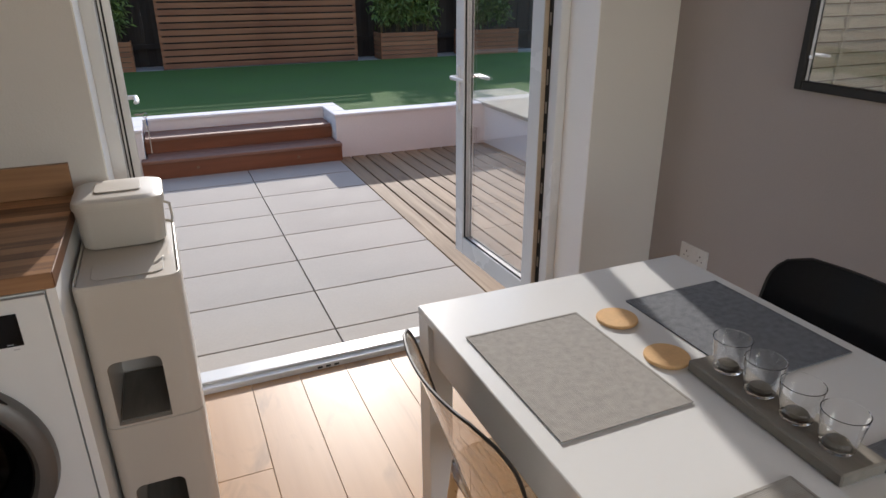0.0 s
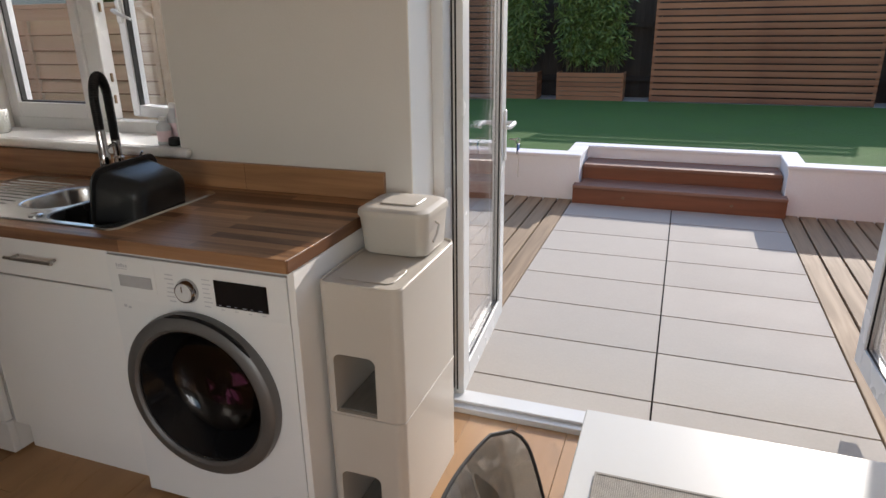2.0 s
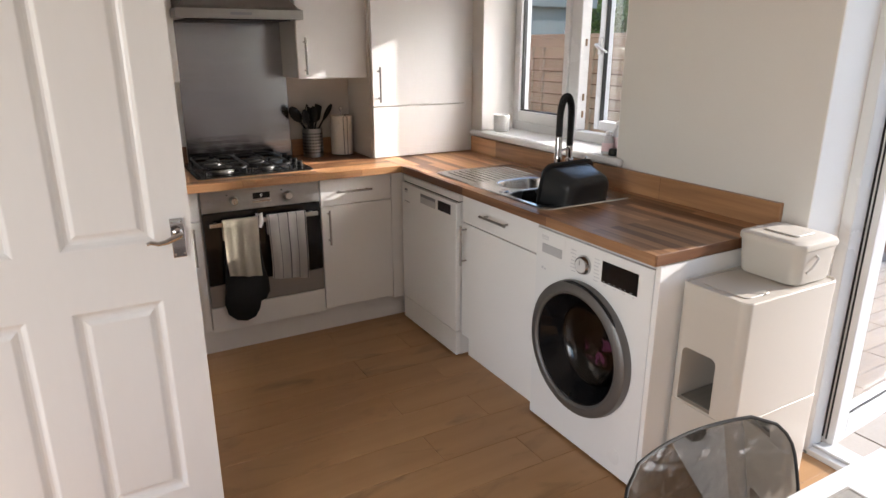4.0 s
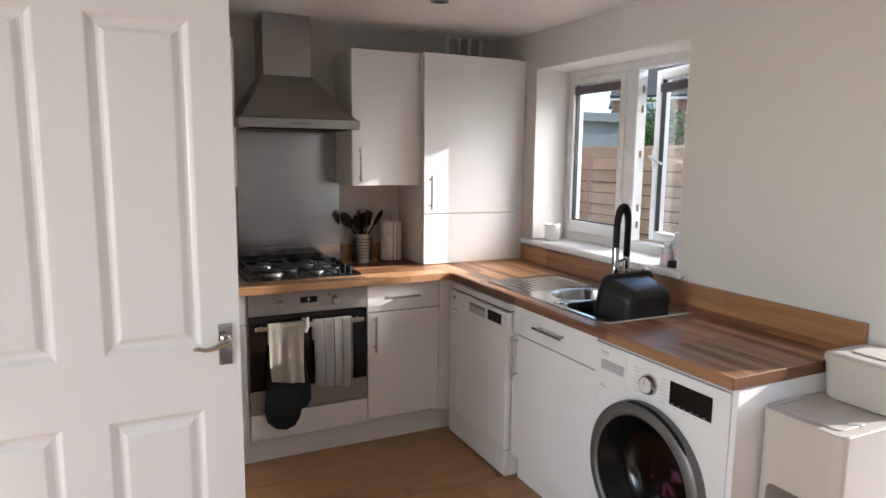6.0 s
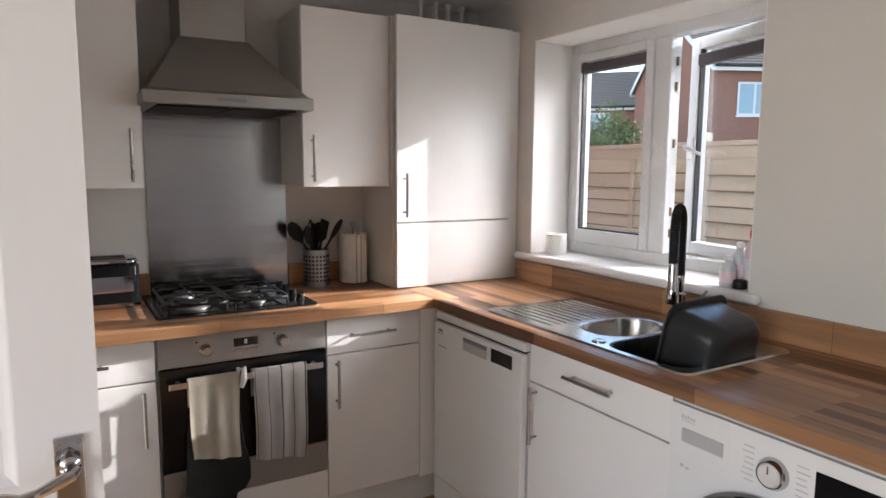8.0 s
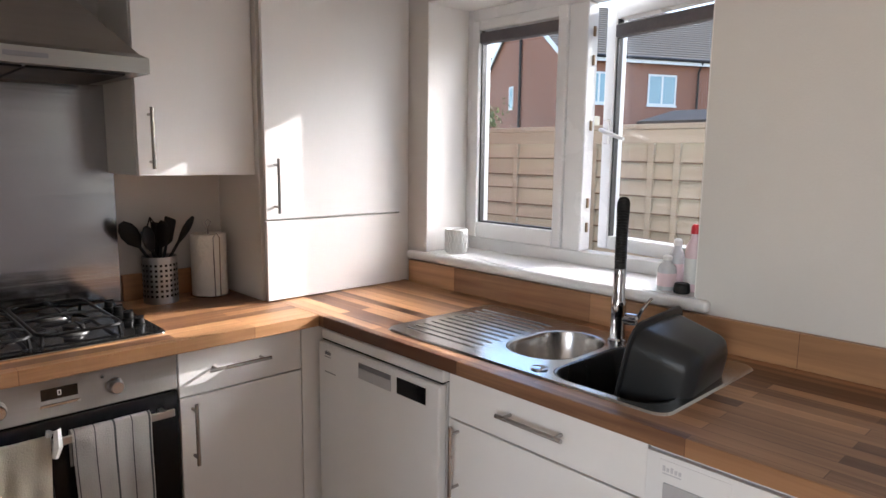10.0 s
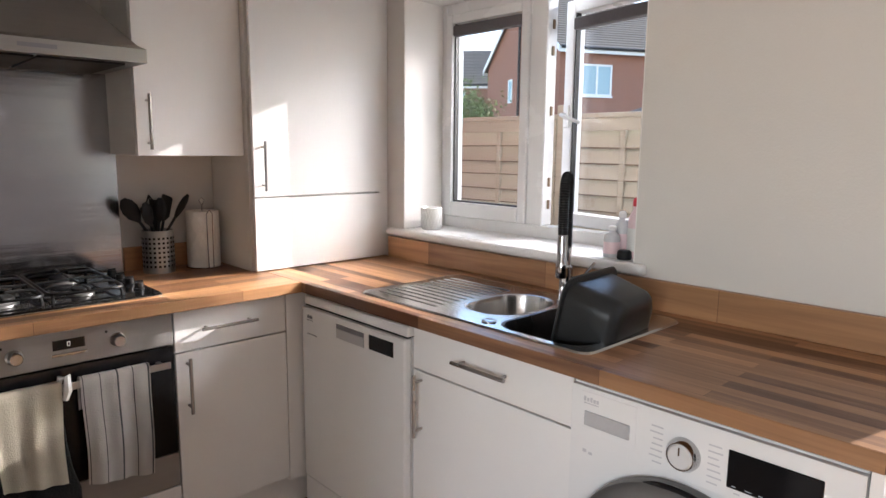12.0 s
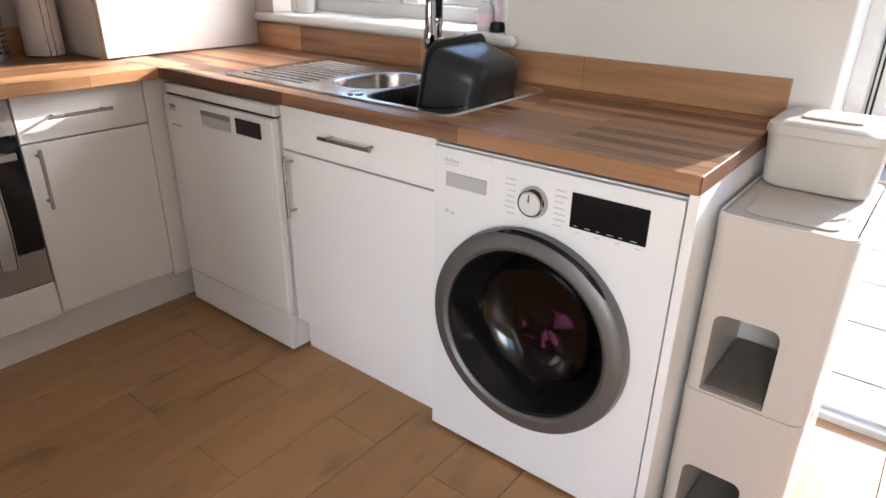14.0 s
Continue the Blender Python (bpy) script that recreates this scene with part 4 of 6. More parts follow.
def sink():
    e = thing("kitchen_sink", label="inset steel one and a half bowl sink with a ribbed drainer", category="sink")
    z = 0.9105
    bowls = [(-0.762, 2.01, 0.205, 0.30, 0.098, 0.11), (-0.485, 1.965, 0.29, 0.36, 0.07, 0.16)]
    bm = bmesh.new()
    # flange as a grid with the bowls left open, lofted down
    cx, cy = (SX0 + SX1) / 2, (SY0 + SY1) / 2
    out = [(cx + a, cy + b) for a, b in rounded(SX1 - SX0, SY1 - SY0, 0.035, 6)]
    low = [(cx + a * 0.99, cy + b * 0.985) for a, b in rounded(SX1 - SX0, SY1 - SY0, 0.035, 6)]
    vo = [bm.verts.new((x, y, z)) for x, y in out]
    vi = [bm.verts.new((x, y, z + 0.005)) for x, y in low]
    k = len(vo)
    for i in range(k):
        bm.faces.new((vo[i], vo[(i + 1) % k], vi[(i + 1) % k], vi[i]))
    edges = [bm.edges.get((vi[i], vi[(i + 1) % k])) for i in range(k)]
    loops = []
    for bx, by, w, d, r, dep in bowls:
        ring = [bm.verts.new((bx + a, by + b, z + 0.005)) for a, b in rounded(w + 0.012, d + 0.012, r, 8)]
        es = [bm.edges.new((ring[i], ring[(i + 1) % len(ring)])) for i in range(len(ring))]
        edges += es
        loops.append(ring)
    bmesh.ops.triangle_fill(bm, edges=edges, use_beauty=True, use_dissolve=False)
    part("rim", bm, M_sink, e, smooth=True)
    for (bx, by, w, d, r, dep), nm in zip(bowls, ("half_bowl", "main_bowl")):
        bm = bmesh.new()
        secs = []
        for s, dz in ((0.006, 0.0052), (0.0, 0.003), (-0.004, -0.01), (-0.012, -dep * 0.8), (-0.03, -dep), (-0.06, -dep - 0.004)):
            secs.append([(bx + a, by + b, z + dz) for a, b in rounded(w + 2 * s, d + 2 * s, max(0.01, r + s), 8)])
        loft(bm, secs, cap0=False)
        # the main bowl carries its shade as a darker colour
        b = part(nm, bm, M_sink if nm == "half_bowl" else M_bowlshade, e, smooth=True)
        bm = bmesh.new()
        lathe(bm, [(0.03, 0), (0.03, 0.002), (0.018, 0.001), (0, 0.001)], (bx, by, z - dep - 0.0035), 20)
        part("waste", bm, M_chrome, b, smooth=True)
    bm = bmesh.new()
    for i in range(11):
        y = 1.81 + 0.034 * i
        tube(bm, [(-1.185, y, z + 0.004), (-1.17, y, z + 0.0054), (-0.90, y, z + 0.0054), (-0.885, y, z + 0.004)], [0.0012, 0.0027, 0.0027, 0.0012], 8)
    part("drainer_rib", bm, M_sink, e, smooth=True)
    bm = bmesh.new()
    lathe(bm, [(0.022, 0), (0.022, 0.003), (0.016, 0.005), (0, 0.005)], (-0.66, 1.80, z + 0.005), 20)
    part("waste_knob", bm, M_chrome, e, smooth=True)


sink()


def tap():
    e = thing("kitchen_tap", (-0.665, 2.165, 0.9155), label="chrome kitchen tap with a black spring hose arch", category="tap")
    bm = bmesh.new()
    lathe(bm, [(0.027, 0), (0.027, 0.006), (0.022, 0.010), (0.0215, 0.085), (0.020, 0.115), (0.014, 0.122), (0.014, 0.17)], (0, 0, 0), 24)
    lathe(bm, [(0.017, 0), (0.017, 0.05), (0.012, 0.056), (0, 0.056)], (0, 0, 0.068), 20, pose(0, 0, 0, 0, 90, 20))
    part("column", bm, M_chrome, e, smooth=True)
    bm = bmesh.new()
    tube(bm, [(0.05, 0.018, 0.072), (0.062, 0.02, 0.10), (0.085, 0.03, 0.135)], [0.006, 0.005, 0.004], 8)
    part("lever", bm, M_chrome, e, smooth=True)
    dx, dy = 0.50, -0.866
    R = 0.072
    pts = [(0, 0, 0.165), (0, 0, 0.24)]
    for k in range(0, 13):
        a = math.pi * k / 12
        h = R * (1 - math.cos(a))
        pts.append((dx * h, dy * h, 0.318 + 0.085 * math.sin(a)))
    pts += [(dx * 2 * R, dy * 2 * R, 0.27), (dx * 2 * R, dy * 2 * R, 0.23)]
    bm = bmesh.new()
    tube(bm, pts, 0.0145, 14)
    part("hose", bm, M_rubber, e, "black ribbed hose", smooth=True)
    bm = bmesh.new()
    dense = []
    for a, b in zip(pts[:-1], pts[1:]):
        a, b = Vector(a), Vector(b)
        n = max(1, int((b - a).length / 0.006))
        dense += [a.lerp(b, i / n) for i in range(n)]
    for i in range(2, len(dense) - 2, 1):
        d = (dense[i + 1] - dense[i - 1]).normalized()
        m = Matrix.Translation(dense[i]) @ d.to_track_quat("Z", "Y").to_matrix().to_4x4()
        lathe(bm, [(0.0142, -0.0022), (0.0168, 0), (0.0142, 0.0022)], seg=10, m=m)
    part("spring", bm, M_rubber, e, smooth=True)
    bm = bmesh.new()
    lathe(bm, [(0.015, 0.105), (0.018, 0.11), (0.018, 0.155), (0.0155, 0.16), (0.0155, 0.22), (0.0145, 0.235), (0.0125, 0.24)], (dx * 2 * R, dy * 2 * R, 0), 20)
    part("spray_head", bm, M_chrome, e, "chrome spray head", smooth=True)
    bm = bmesh.new()
    lathe(bm, [(0.0155, 0.155), (0.0155, 0.175), (0.0145, 0.18)], (0, 0, 0), 16)
    tube(bm, [(0, 0, 0.168), (dx * R, dy * R, 0.168), (dx * 2 * R * 0.9, dy * 2 * R * 0.9, 0.168)], 0.005, 8)
    part("bracket", bm, M_chrome, e, smooth=True)


tap()


def basin():
    e = thing("washing_up_bowl", label="dark grey plastic washing-up bowl tipped on its side in the sink", category="washing-up bowl")
    # built mouth down about its own axis, then tipped over
    m = pose(-0.468, 1.978, 0.951, 0, 0, 5) @ pose(0, 0, 0, 0, 101, 0)
    bm = bmesh.new()
    secs = []
    prof = ((0.118, 0.150, 0.0), (0.122, 0.154, 0.003), (0.120, 0.152, 0.007), (0.106, 0.138, 0.009), (0.101, 0.131, 0.07), (0.096, 0.124, 0.125), (0.090, 0.117, 0.140), (0.078, 0.104, 0.150), (0.06, 0.088, 0.153))
    for hx, hy, z in prof:
        secs.append([(x, y, z) for x, y in rounded(2 * hx, 2 * hy, 0.05, 6)])
    for hx, hy, z in ((0.103, 0.135, 0.003), (0.097, 0.128, 0.07), (0.092, 0.120, 0.12), (0.075, 0.10, 0.14)):
        secs.insert(0, [(x, y, z) for x, y in rounded(2 * hx, 2 * hy, 0.047, 6)])
    loft(bm, secs, m=m)
    part("bowl", bm, M_dgrey, e, smooth=True)


basin()


M_gripg = material("pale_grey_grip", (0.46, 0.46, 0.47), 0.4, bump=0)


def dishwasher():
    e = thing("dishwasher", label="white freestanding dishwasher with a black display, door closed", category="dishwasher")
    x0, x1, y = -1.531, -0.931, 1.715
    part("body", boxes((x0 + 0.003, x1 - 0.003, y + 0.031, NY - 0.03, 0.012, 0.817)), M_appl, e)
    part("lid_gap", boxes((x0 + 0.005, x1 - 0.005, y + 0.016, NY - 0.035, 0.8152, 0.8195)), M_rubber, e)
    part("lid", boxes((x0, x1, y + 0.012, NY - 0.03, 0.820, 0.856), bevel=0.006, seg=2), M_appl, e)
    d = part("door", boxes((x0 + 0.001, x1 - 0.001, y, y + 0.03, 0.145, 0.815), bevel=0.006, seg=2), M_appl, e)
    part("kick_panel", boxes((x0 + 0.001, x1 - 0.001, y + 0.004, y + 0.03, 0.012, 0.140), bevel=0.003), M_appl, e)
    part("grip", boxes((-1.30, -1.14, y - 0.003, y, 0.742, 0.776), bevel=0.001), M_gripg, d, "pale grey grip")
    part("grip_slot", boxes((-1.30, -1.14, y - 0.003, y, 0.7765, 0.792), bevel=0.001), M_mark, d, "dark grip slot")
    part("display", boxes((-1.112, -0.985, y - 0.0025, y, 0.745, 0.795), bevel=0.001), M_black, d, "black display panel")
    bm = bmesh.new()
    for k in range(5):
        box(bm, -1.49 + 0.007 * k, -1.485 + 0.007 * k, y - 0.001, y, 0.776, 0.786 + 0.003 * (k % 2))
    box(bm, -1.492, -1.455, y - 0.001, y, 0.768, 0.770)
    part("badge", bm, M_mark, d)
    part("marking", boxes((-1.492, -1.43, y - 0.001, y, 0.715, 0.718)), M_mark, d)
    for x in (x0 + 0.05, x1 - 0.05):
        for yy in (y + 0.06, NY - 0.08):
            bm = bmesh.new()
            lathe(bm, [(0.015, 0), (0.015, 0.012)], (x, yy, 0), 10, cap=True)
            part("foot", bm, M_rubber, e)


dishwasher()


def washer():
    e = thing("washing_machine", label="white washing machine with a smoked chrome door ring, laundry inside", category="washing machine")
    x0, x1, y = -0.324, 0.291, 1.735
    yb = NY - 0.04
    for nm, r in (("side_panel", (x0, x0 + 0.02, y + 0.013, yb, 0.012, 0.85)), ("side_panel", (x1 - 0.02, x1, y + 0.013, yb, 0.012, 0.85)), ("top_panel", (x0 + 0.02, x1 - 0.02, y + 0.013, yb, 0.83, 0.85)),
                  ("base_panel", (x0 + 0.02, x1 - 0.02, y + 0.013, yb, 0.012, 0.03)), ("back_panel", (x0 + 0.02, x1 - 0.02, yb - 0.02, yb, 0.03, 0.83))):
        part(nm, boxes(r), M_appl, e)
    bm = bmesh.new()
    oc = [bm.verts.new(p) for p in ((x0, y, 0.012), (x1, y, 0.012), (x1, y, 0.7073), (x0, y, 0.7073))]
    ic = [bm.verts.new((-0.03 + 0.225 * math.cos(2 * math.pi * i / 48), y, 0.437 + 0.225 * math.sin(2 * math.pi * i / 48))) for i in range(48)]
    es = [bm.edges.new((oc[i], oc[(i + 1) % 4])) for i in range(4)] + [bm.edges.new((ic[i], ic[(i + 1) % 48])) for i in range(48)]
    bmesh.ops.triangle_fill(bm, edges=es, use_beauty=True)
    bm.normal_update()
    r = bmesh.ops.extrude_face_region(bm, geom=bm.faces[:])
    bmesh.ops.translate(bm, vec=(0, 0.012, 0), verts=[v for v in r["geom"] if isinstance(v, bmesh.types.BMVert)])
    part("front_panel", bm, M_appl, e)
    bm = bmesh.new()
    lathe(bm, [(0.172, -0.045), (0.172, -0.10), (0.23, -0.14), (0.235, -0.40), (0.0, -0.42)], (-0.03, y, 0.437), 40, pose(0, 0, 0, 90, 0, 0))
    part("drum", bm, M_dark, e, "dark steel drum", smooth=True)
    c = part("control_panel", boxes((x0, x1, y - 0.002, y + 0.012, 0.7077, 0.846), bevel=0.0012, seg=2), M_appl, e)
    part("detergent_drawer", boxes((-0.285, -0.165, y - 0.005, y - 0.002, 0.752, 0.788), bevel=0.002), M_gripg, c, "pale grey drawer grip")
    part("drawer_front", boxes((-0.295, -0.15, y - 0.003, y - 0.0019, 0.735, 0.835), bevel=0.0005), M_appl, c)
    part("display", boxes((0.055, 0.228, y - 0.005, y - 0.002, 0.732, 0.812), bevel=0.0015), M_black, c, "black touch display")
    kx = -0.036
    bm = bmesh.new()
    lathe(bm, [(0.034, 0), (0.034, 0.004), (0.029, 0.006), (0.0275, 0.022), (0.024, 0.026), (0, 0.026)], (kx, y - 0.002, 0.768), 32, pose(0, 0, 0, 90, 0, 0))
    k = part("knob", bm, M_upvc, c, "white programme dial with a chrome rim", smooth=True)
    bm = bmesh.new()
    lathe(bm, [(0.0345, 0), (0.037, 0.003), (0.036, 0.012), (0.030, 0.0225), (0.0285, 0.0225)], (kx, y - 0.002, 0.768), 32, pose(0, 0, 0, 90, 0, 0))
    box(bm, kx - 0.0015, kx + 0.0015, y - 0.0295, y - 0.028, 0.772, 0.79)
    part("dial_rim", bm, M_chrome, k, smooth=True)
    bm = bmesh.new()
    for s in (-1, 1):
        for i in range(7):
            z = 0.725 + 0.0135 * i
            w = 0.022 + 0.008 * ((i * 3) % 4) / 3
            xa = kx + s * (0.05 + 0.006 * abs(i - 3) * 0)
            box(bm, min(xa, xa + s * w), max(xa, xa + s * w), y - 0.0028, y - 0.002, z, z + 0.0028)
    for i in range(4):
        xa = 0.07 + 0.045 * i
        box(bm, xa, xa + 0.012, y - 0.0028, y - 0.002, 0.722, 0.7245)
    for i in range(5):
        box(bm, -0.288 + 0.0085 * i, -0.2825 + 0.0085 * i, y - 0.0038, y - 0.003, 0.812, 0.820 + 0.003 * (i in (0, 2)))
    box(bm, -0.288, -0.248, y - 0.0038, y - 0.003, 0.806, 0.808)
    box(bm, -0.288, -0.278, y - 0.0008, y, 0.682, 0.690), box(bm, -0.272, -0.262, y - 0.0008, y, 0.680, 0.686)
    part("printing", bm, M_print, c, kind="stuff")
    bm = bmesh.new()
    for i in range(6):
        xa = 0.066 + 0.026 * i
        box(bm, xa, xa + 0.008 + 0.005 * (i % 2), y - 0.0055, y - 0.005, 0.7375, 0.7389)
    part("display_text", bm, material("display_print", (0.5, 0.55, 0.6), 0.5, bump=0), c)
    cx, cz = -0.03, 0.437
    q = pose(0, 0, 0, 90, 0, 0)
    bm = bmesh.new()
    lathe(bm, [(0.262, -0.002), (0.266, 0.012), (0.262, 0.034), (0.252, 0.042), (0.226, 0.044), (0.2165, 0.038), (0.2145, 0.024)], (cx, y, cz), 64, q)
    dr = part("porthole_door", bm, M_ring, e, "round door ring in dark smoked chrome", smooth=True)
    bm = bmesh.new()
    lathe(bm, [(0.2155, 0.034), (0.210, 0.032), (0.182, -0.02), (0.166, -0.055)], (cx, y, cz), 64, q)
    part("inner_collar", bm, M_black, dr, "glossy black inner collar", smooth=True)
    bm = bmesh.new()
    lathe(bm, [(0.168, -0.050), (0.156, -0.066), (0.10, -0.085), (0.0, -0.092), (0.0, -0.097), (0.10, -0.090), (0.159, -0.070), (0.171, -0.055), (0.168, -0.050)], (cx, y, cz), 48, q)
    g = part("door_glass", bm, M_doorglass, dr, "dark door glass", smooth=True)
    bm = bmesh.new()
    arc = [radians(40 + 4.5 * i) for i in range(16)]
    tube(bm, [(cx + 0.2615 * math.cos(a), y - 0.033, cz + 0.2615 * math.sin(a)) for a in arc], [0.002, 0.005] + [0.0068] * 12 + [0.005, 0.002], 8)
    part("door_grip", bm, M_black, dr)
    bm = bmesh.new()
    rnd = random.Random(4)
    for i in range(9):
        bx, bz, s = cx + rnd.uniform(-0.07, 0.07), cz - 0.05 + rnd.uniform(-0.04, 0.07), rnd.uniform(0.03, 0.055)
        r = bmesh.ops.create_icosphere(bm, subdivisions=2, radius=s, matrix=Matrix.Translation((bx, y + 0.12 + rnd.uniform(0, 0.03), bz)))
        for v in r["verts"]:
            v.co += Vector(noise.noise_vector(v.co * 25)) * 0.018
    part("laundry", bm, M_purple, e, "purple laundry behind the door glass", smooth=True)
    bm = bmesh.new()
    lathe(bm, [(0.03, -0.001), (0.031, 0.001), (0.028, 0.002), (0, 0.002)], (0.185, y, 0.085), 32, q)
    part("filter_cap", bm, M_appl, e, smooth=True)
    for x in (x0 + 0.05, x1 - 0.05):
        for yy in (y + 0.05, NY - 0.09):
            bm = bmesh.new()
            lathe(bm, [(0.016, 0), (0.016, 0.012)], (x, yy, 0), 10, cap=True)
            part("foot", bm, M_rubber, e)


washer()


def bin_tower():
    x0, x1, y0, y1 = 0.328, 0.574, 1.818, 2.275
    cx, cy, w, d = (x0 + x1) / 2, (y0 + y1) / 2, x1 - x0, y1 - y0
    for k, (za, zb) in enumerate(((0.0, 0.3961), (0.3973, 0.808))):
        e = thing("recycling_bin", label=("warm white plastic recycling bin with an open front slot", "warm white plastic recycling bin stacked on another, lid closed")[k], category="bin", group="stacked recycling bins")
        o = [(cx + a, cy + b) for a, b in rounded(w, d, 0.030, 6)]
        # shell: sides and back, front built round the slot
        sx, sw, sz0, sz1 = 0.429, 0.130, za + 0.006, za + 0.196
        bm = bmesh.new()
        loft(bm, [[(x, y, za) for x, y in o], [(x, y, zb) for x, y in o]], cap1=False)
        bm.normal_update()
        drop = [f for f in bm.faces if len(f.verts) == 4 and abs(f.normal.y) > 0.9995 and f.calc_center_median().y < cy]
        bmesh.ops.delete(bm, geom=drop, context="FACES_ONLY")
        xa, xb = x0 + 0.030, x1 - 0.030
        # rounded slot outline cut in the front face
        ring = []
        sh = sz1 - sz0
        for px, pz in rounded(sw, sh, 0.022, 5):
            if pz < 0 and abs(px) > sw / 2 - 0.023:
                px, pz = math.copysign(sw / 2, px), pz
            ring.append((sx + px, y0, (sz0 + sz1) / 2 + pz))
        outer = [bm.verts.new(p) for p in ((xa, y0, za), (xb, y0, za), (xb, y0, zb), (xa, y0, zb))]
        inner = [bm.verts.new(p) for p in ring]
        es = [bm.edges.new((outer[i], outer[(i + 1) % 4])) for i in range(4)] + [bm.edges.new((inner[i], inner[(i + 1) % len(inner)])) for i in range(len(inner))]
        bmesh.ops.triangle_fill(bm, edges=es, use_beauty=True)
        deep = [bm.verts.new((v.co.x * 0.96 + sx * 0.04, y0 + 0.27 + (0.02 if v.co.z > za + 0.1 else 0), v.co.z)) for v in inner]
        n = len(inner)
        for i in range(n):
            bm.faces.new((inner[i], inner[(i + 1) % n], deep[(i + 1) % n], deep[i]))
        bm.faces.new(deep)
        bmesh.ops.remove_doubles(bm, verts=bm.verts, dist=0.0002)
        part("body", bm, M_bin, e, smooth=True)
        part("slot_tray", boxes((sx - 0.060, sx + 0.060, y0 + 0.012, y0 + 0.26, sz0 + 0.004, sz0 + 0.007), bevel=0.001), M_tray, e, "grey plastic slot floor")
        bm = bmesh.new()
        za2, zb2 = zb - 0.043, zb - 0.0008
        loft(bm, [[(cx + a, cy + b, zz) for a, b in rounded(w + g, d + g, 0.0305, 6)] for g, zz in ((-0.001, za2 - 0.001), (0.0022, za2), (0.0022, zb2 - 0.001), (0.0, zb2))], cap0=False, cap1=False)
        part("collar", bm, M_bin, e, smooth=True)
        if k:
            bm = bmesh.new()
            rim = [[(cx + a, cy + b, zz) for a, b in rounded(w - 2 * g, d - 2 * g, 0.030 - g, 6)] for g, zz in ((0.0002, zb - 0.0005), (0.001, zb + 0.0025), (0.003, zb + 0.003), (0.005, zb + 0.0015), (0.006, zb - 0.012))]
            loft(bm, rim, cap0=False, cap1=False)
            part("rim", bm, M_bin, e, smooth=True)
            bm = bmesh.new()
            prism(bm, [(cx + a, cy + b) for a, b in rounded(w - 0.014, d - 0.014, 0.024, 6)], zb - 0.02, zb - 0.003, 0.002)
            lid = part("lid", bm, M_bin, e, smooth=True)
        if k:
            bm = bmesh.new()
            prism(bm, [(cx + a, y0 + 0.105 + b) for a, b in rounded(w - 0.075, 0.125, 0.025, 5)], zb - 0.0028, zb + 0.0005, 0.0015)
            part("flap", bm, M_bin, lid, smooth=True)
    e = thing("food_caddy", label="small warm white lidded food waste caddy standing on the recycling bins", category="bin")
    cx, cy = 0.445, 2.168
    bm = bmesh.new()
    secs = []
    for w, d, z in ((0.200, 0.180, 0.8085), (0.212, 0.190, 0.815), (0.222, 0.206, 0.90), (0.226, 0.210, 0.924)):
        secs.append([(cx + a, cy + b, z) for a, b in rounded(w, d, 0.035, 6)])
    loft(bm, secs)
    part("body", bm, M_bin, e, smooth=True)
    bm = bmesh.new()
    secs = []
    for w, d, z in ((0.232, 0.222, 0.926), (0.234, 0.224, 0.936), (0.228, 0.218, 0.946), (0.20, 0.19, 0.953), (0.19, 0.18, 0.954)):
        secs.append([(cx + a, cy + b, z) for a, b in rounded(w, d, 0.037, 6)])
    loft(bm, secs)
    l = part("lid", bm, M_bin, e, smooth=True)
    bm = bmesh.new()
    prism(bm, [(cx + a, cy + b) for a, b in rounded(0.12, 0.10, 0.015, 4)], 0.9545, 0.959, 0.002)
    part("lid_button", bm, M_bin, l, smooth=True)
    bm = bmesh.new()
    tube(bm, [(cx + 0.112, cy - 0.02, 0.905), (cx + 0.127, cy - 0.03, 0.90), (cx + 0.130, cy - 0.06, 0.875), (cx + 0.128, cy - 0.085, 0.862)], 0.004, 8)
    part("carry_handle", bm, M_bin, e, smooth=True)


bin_tower()

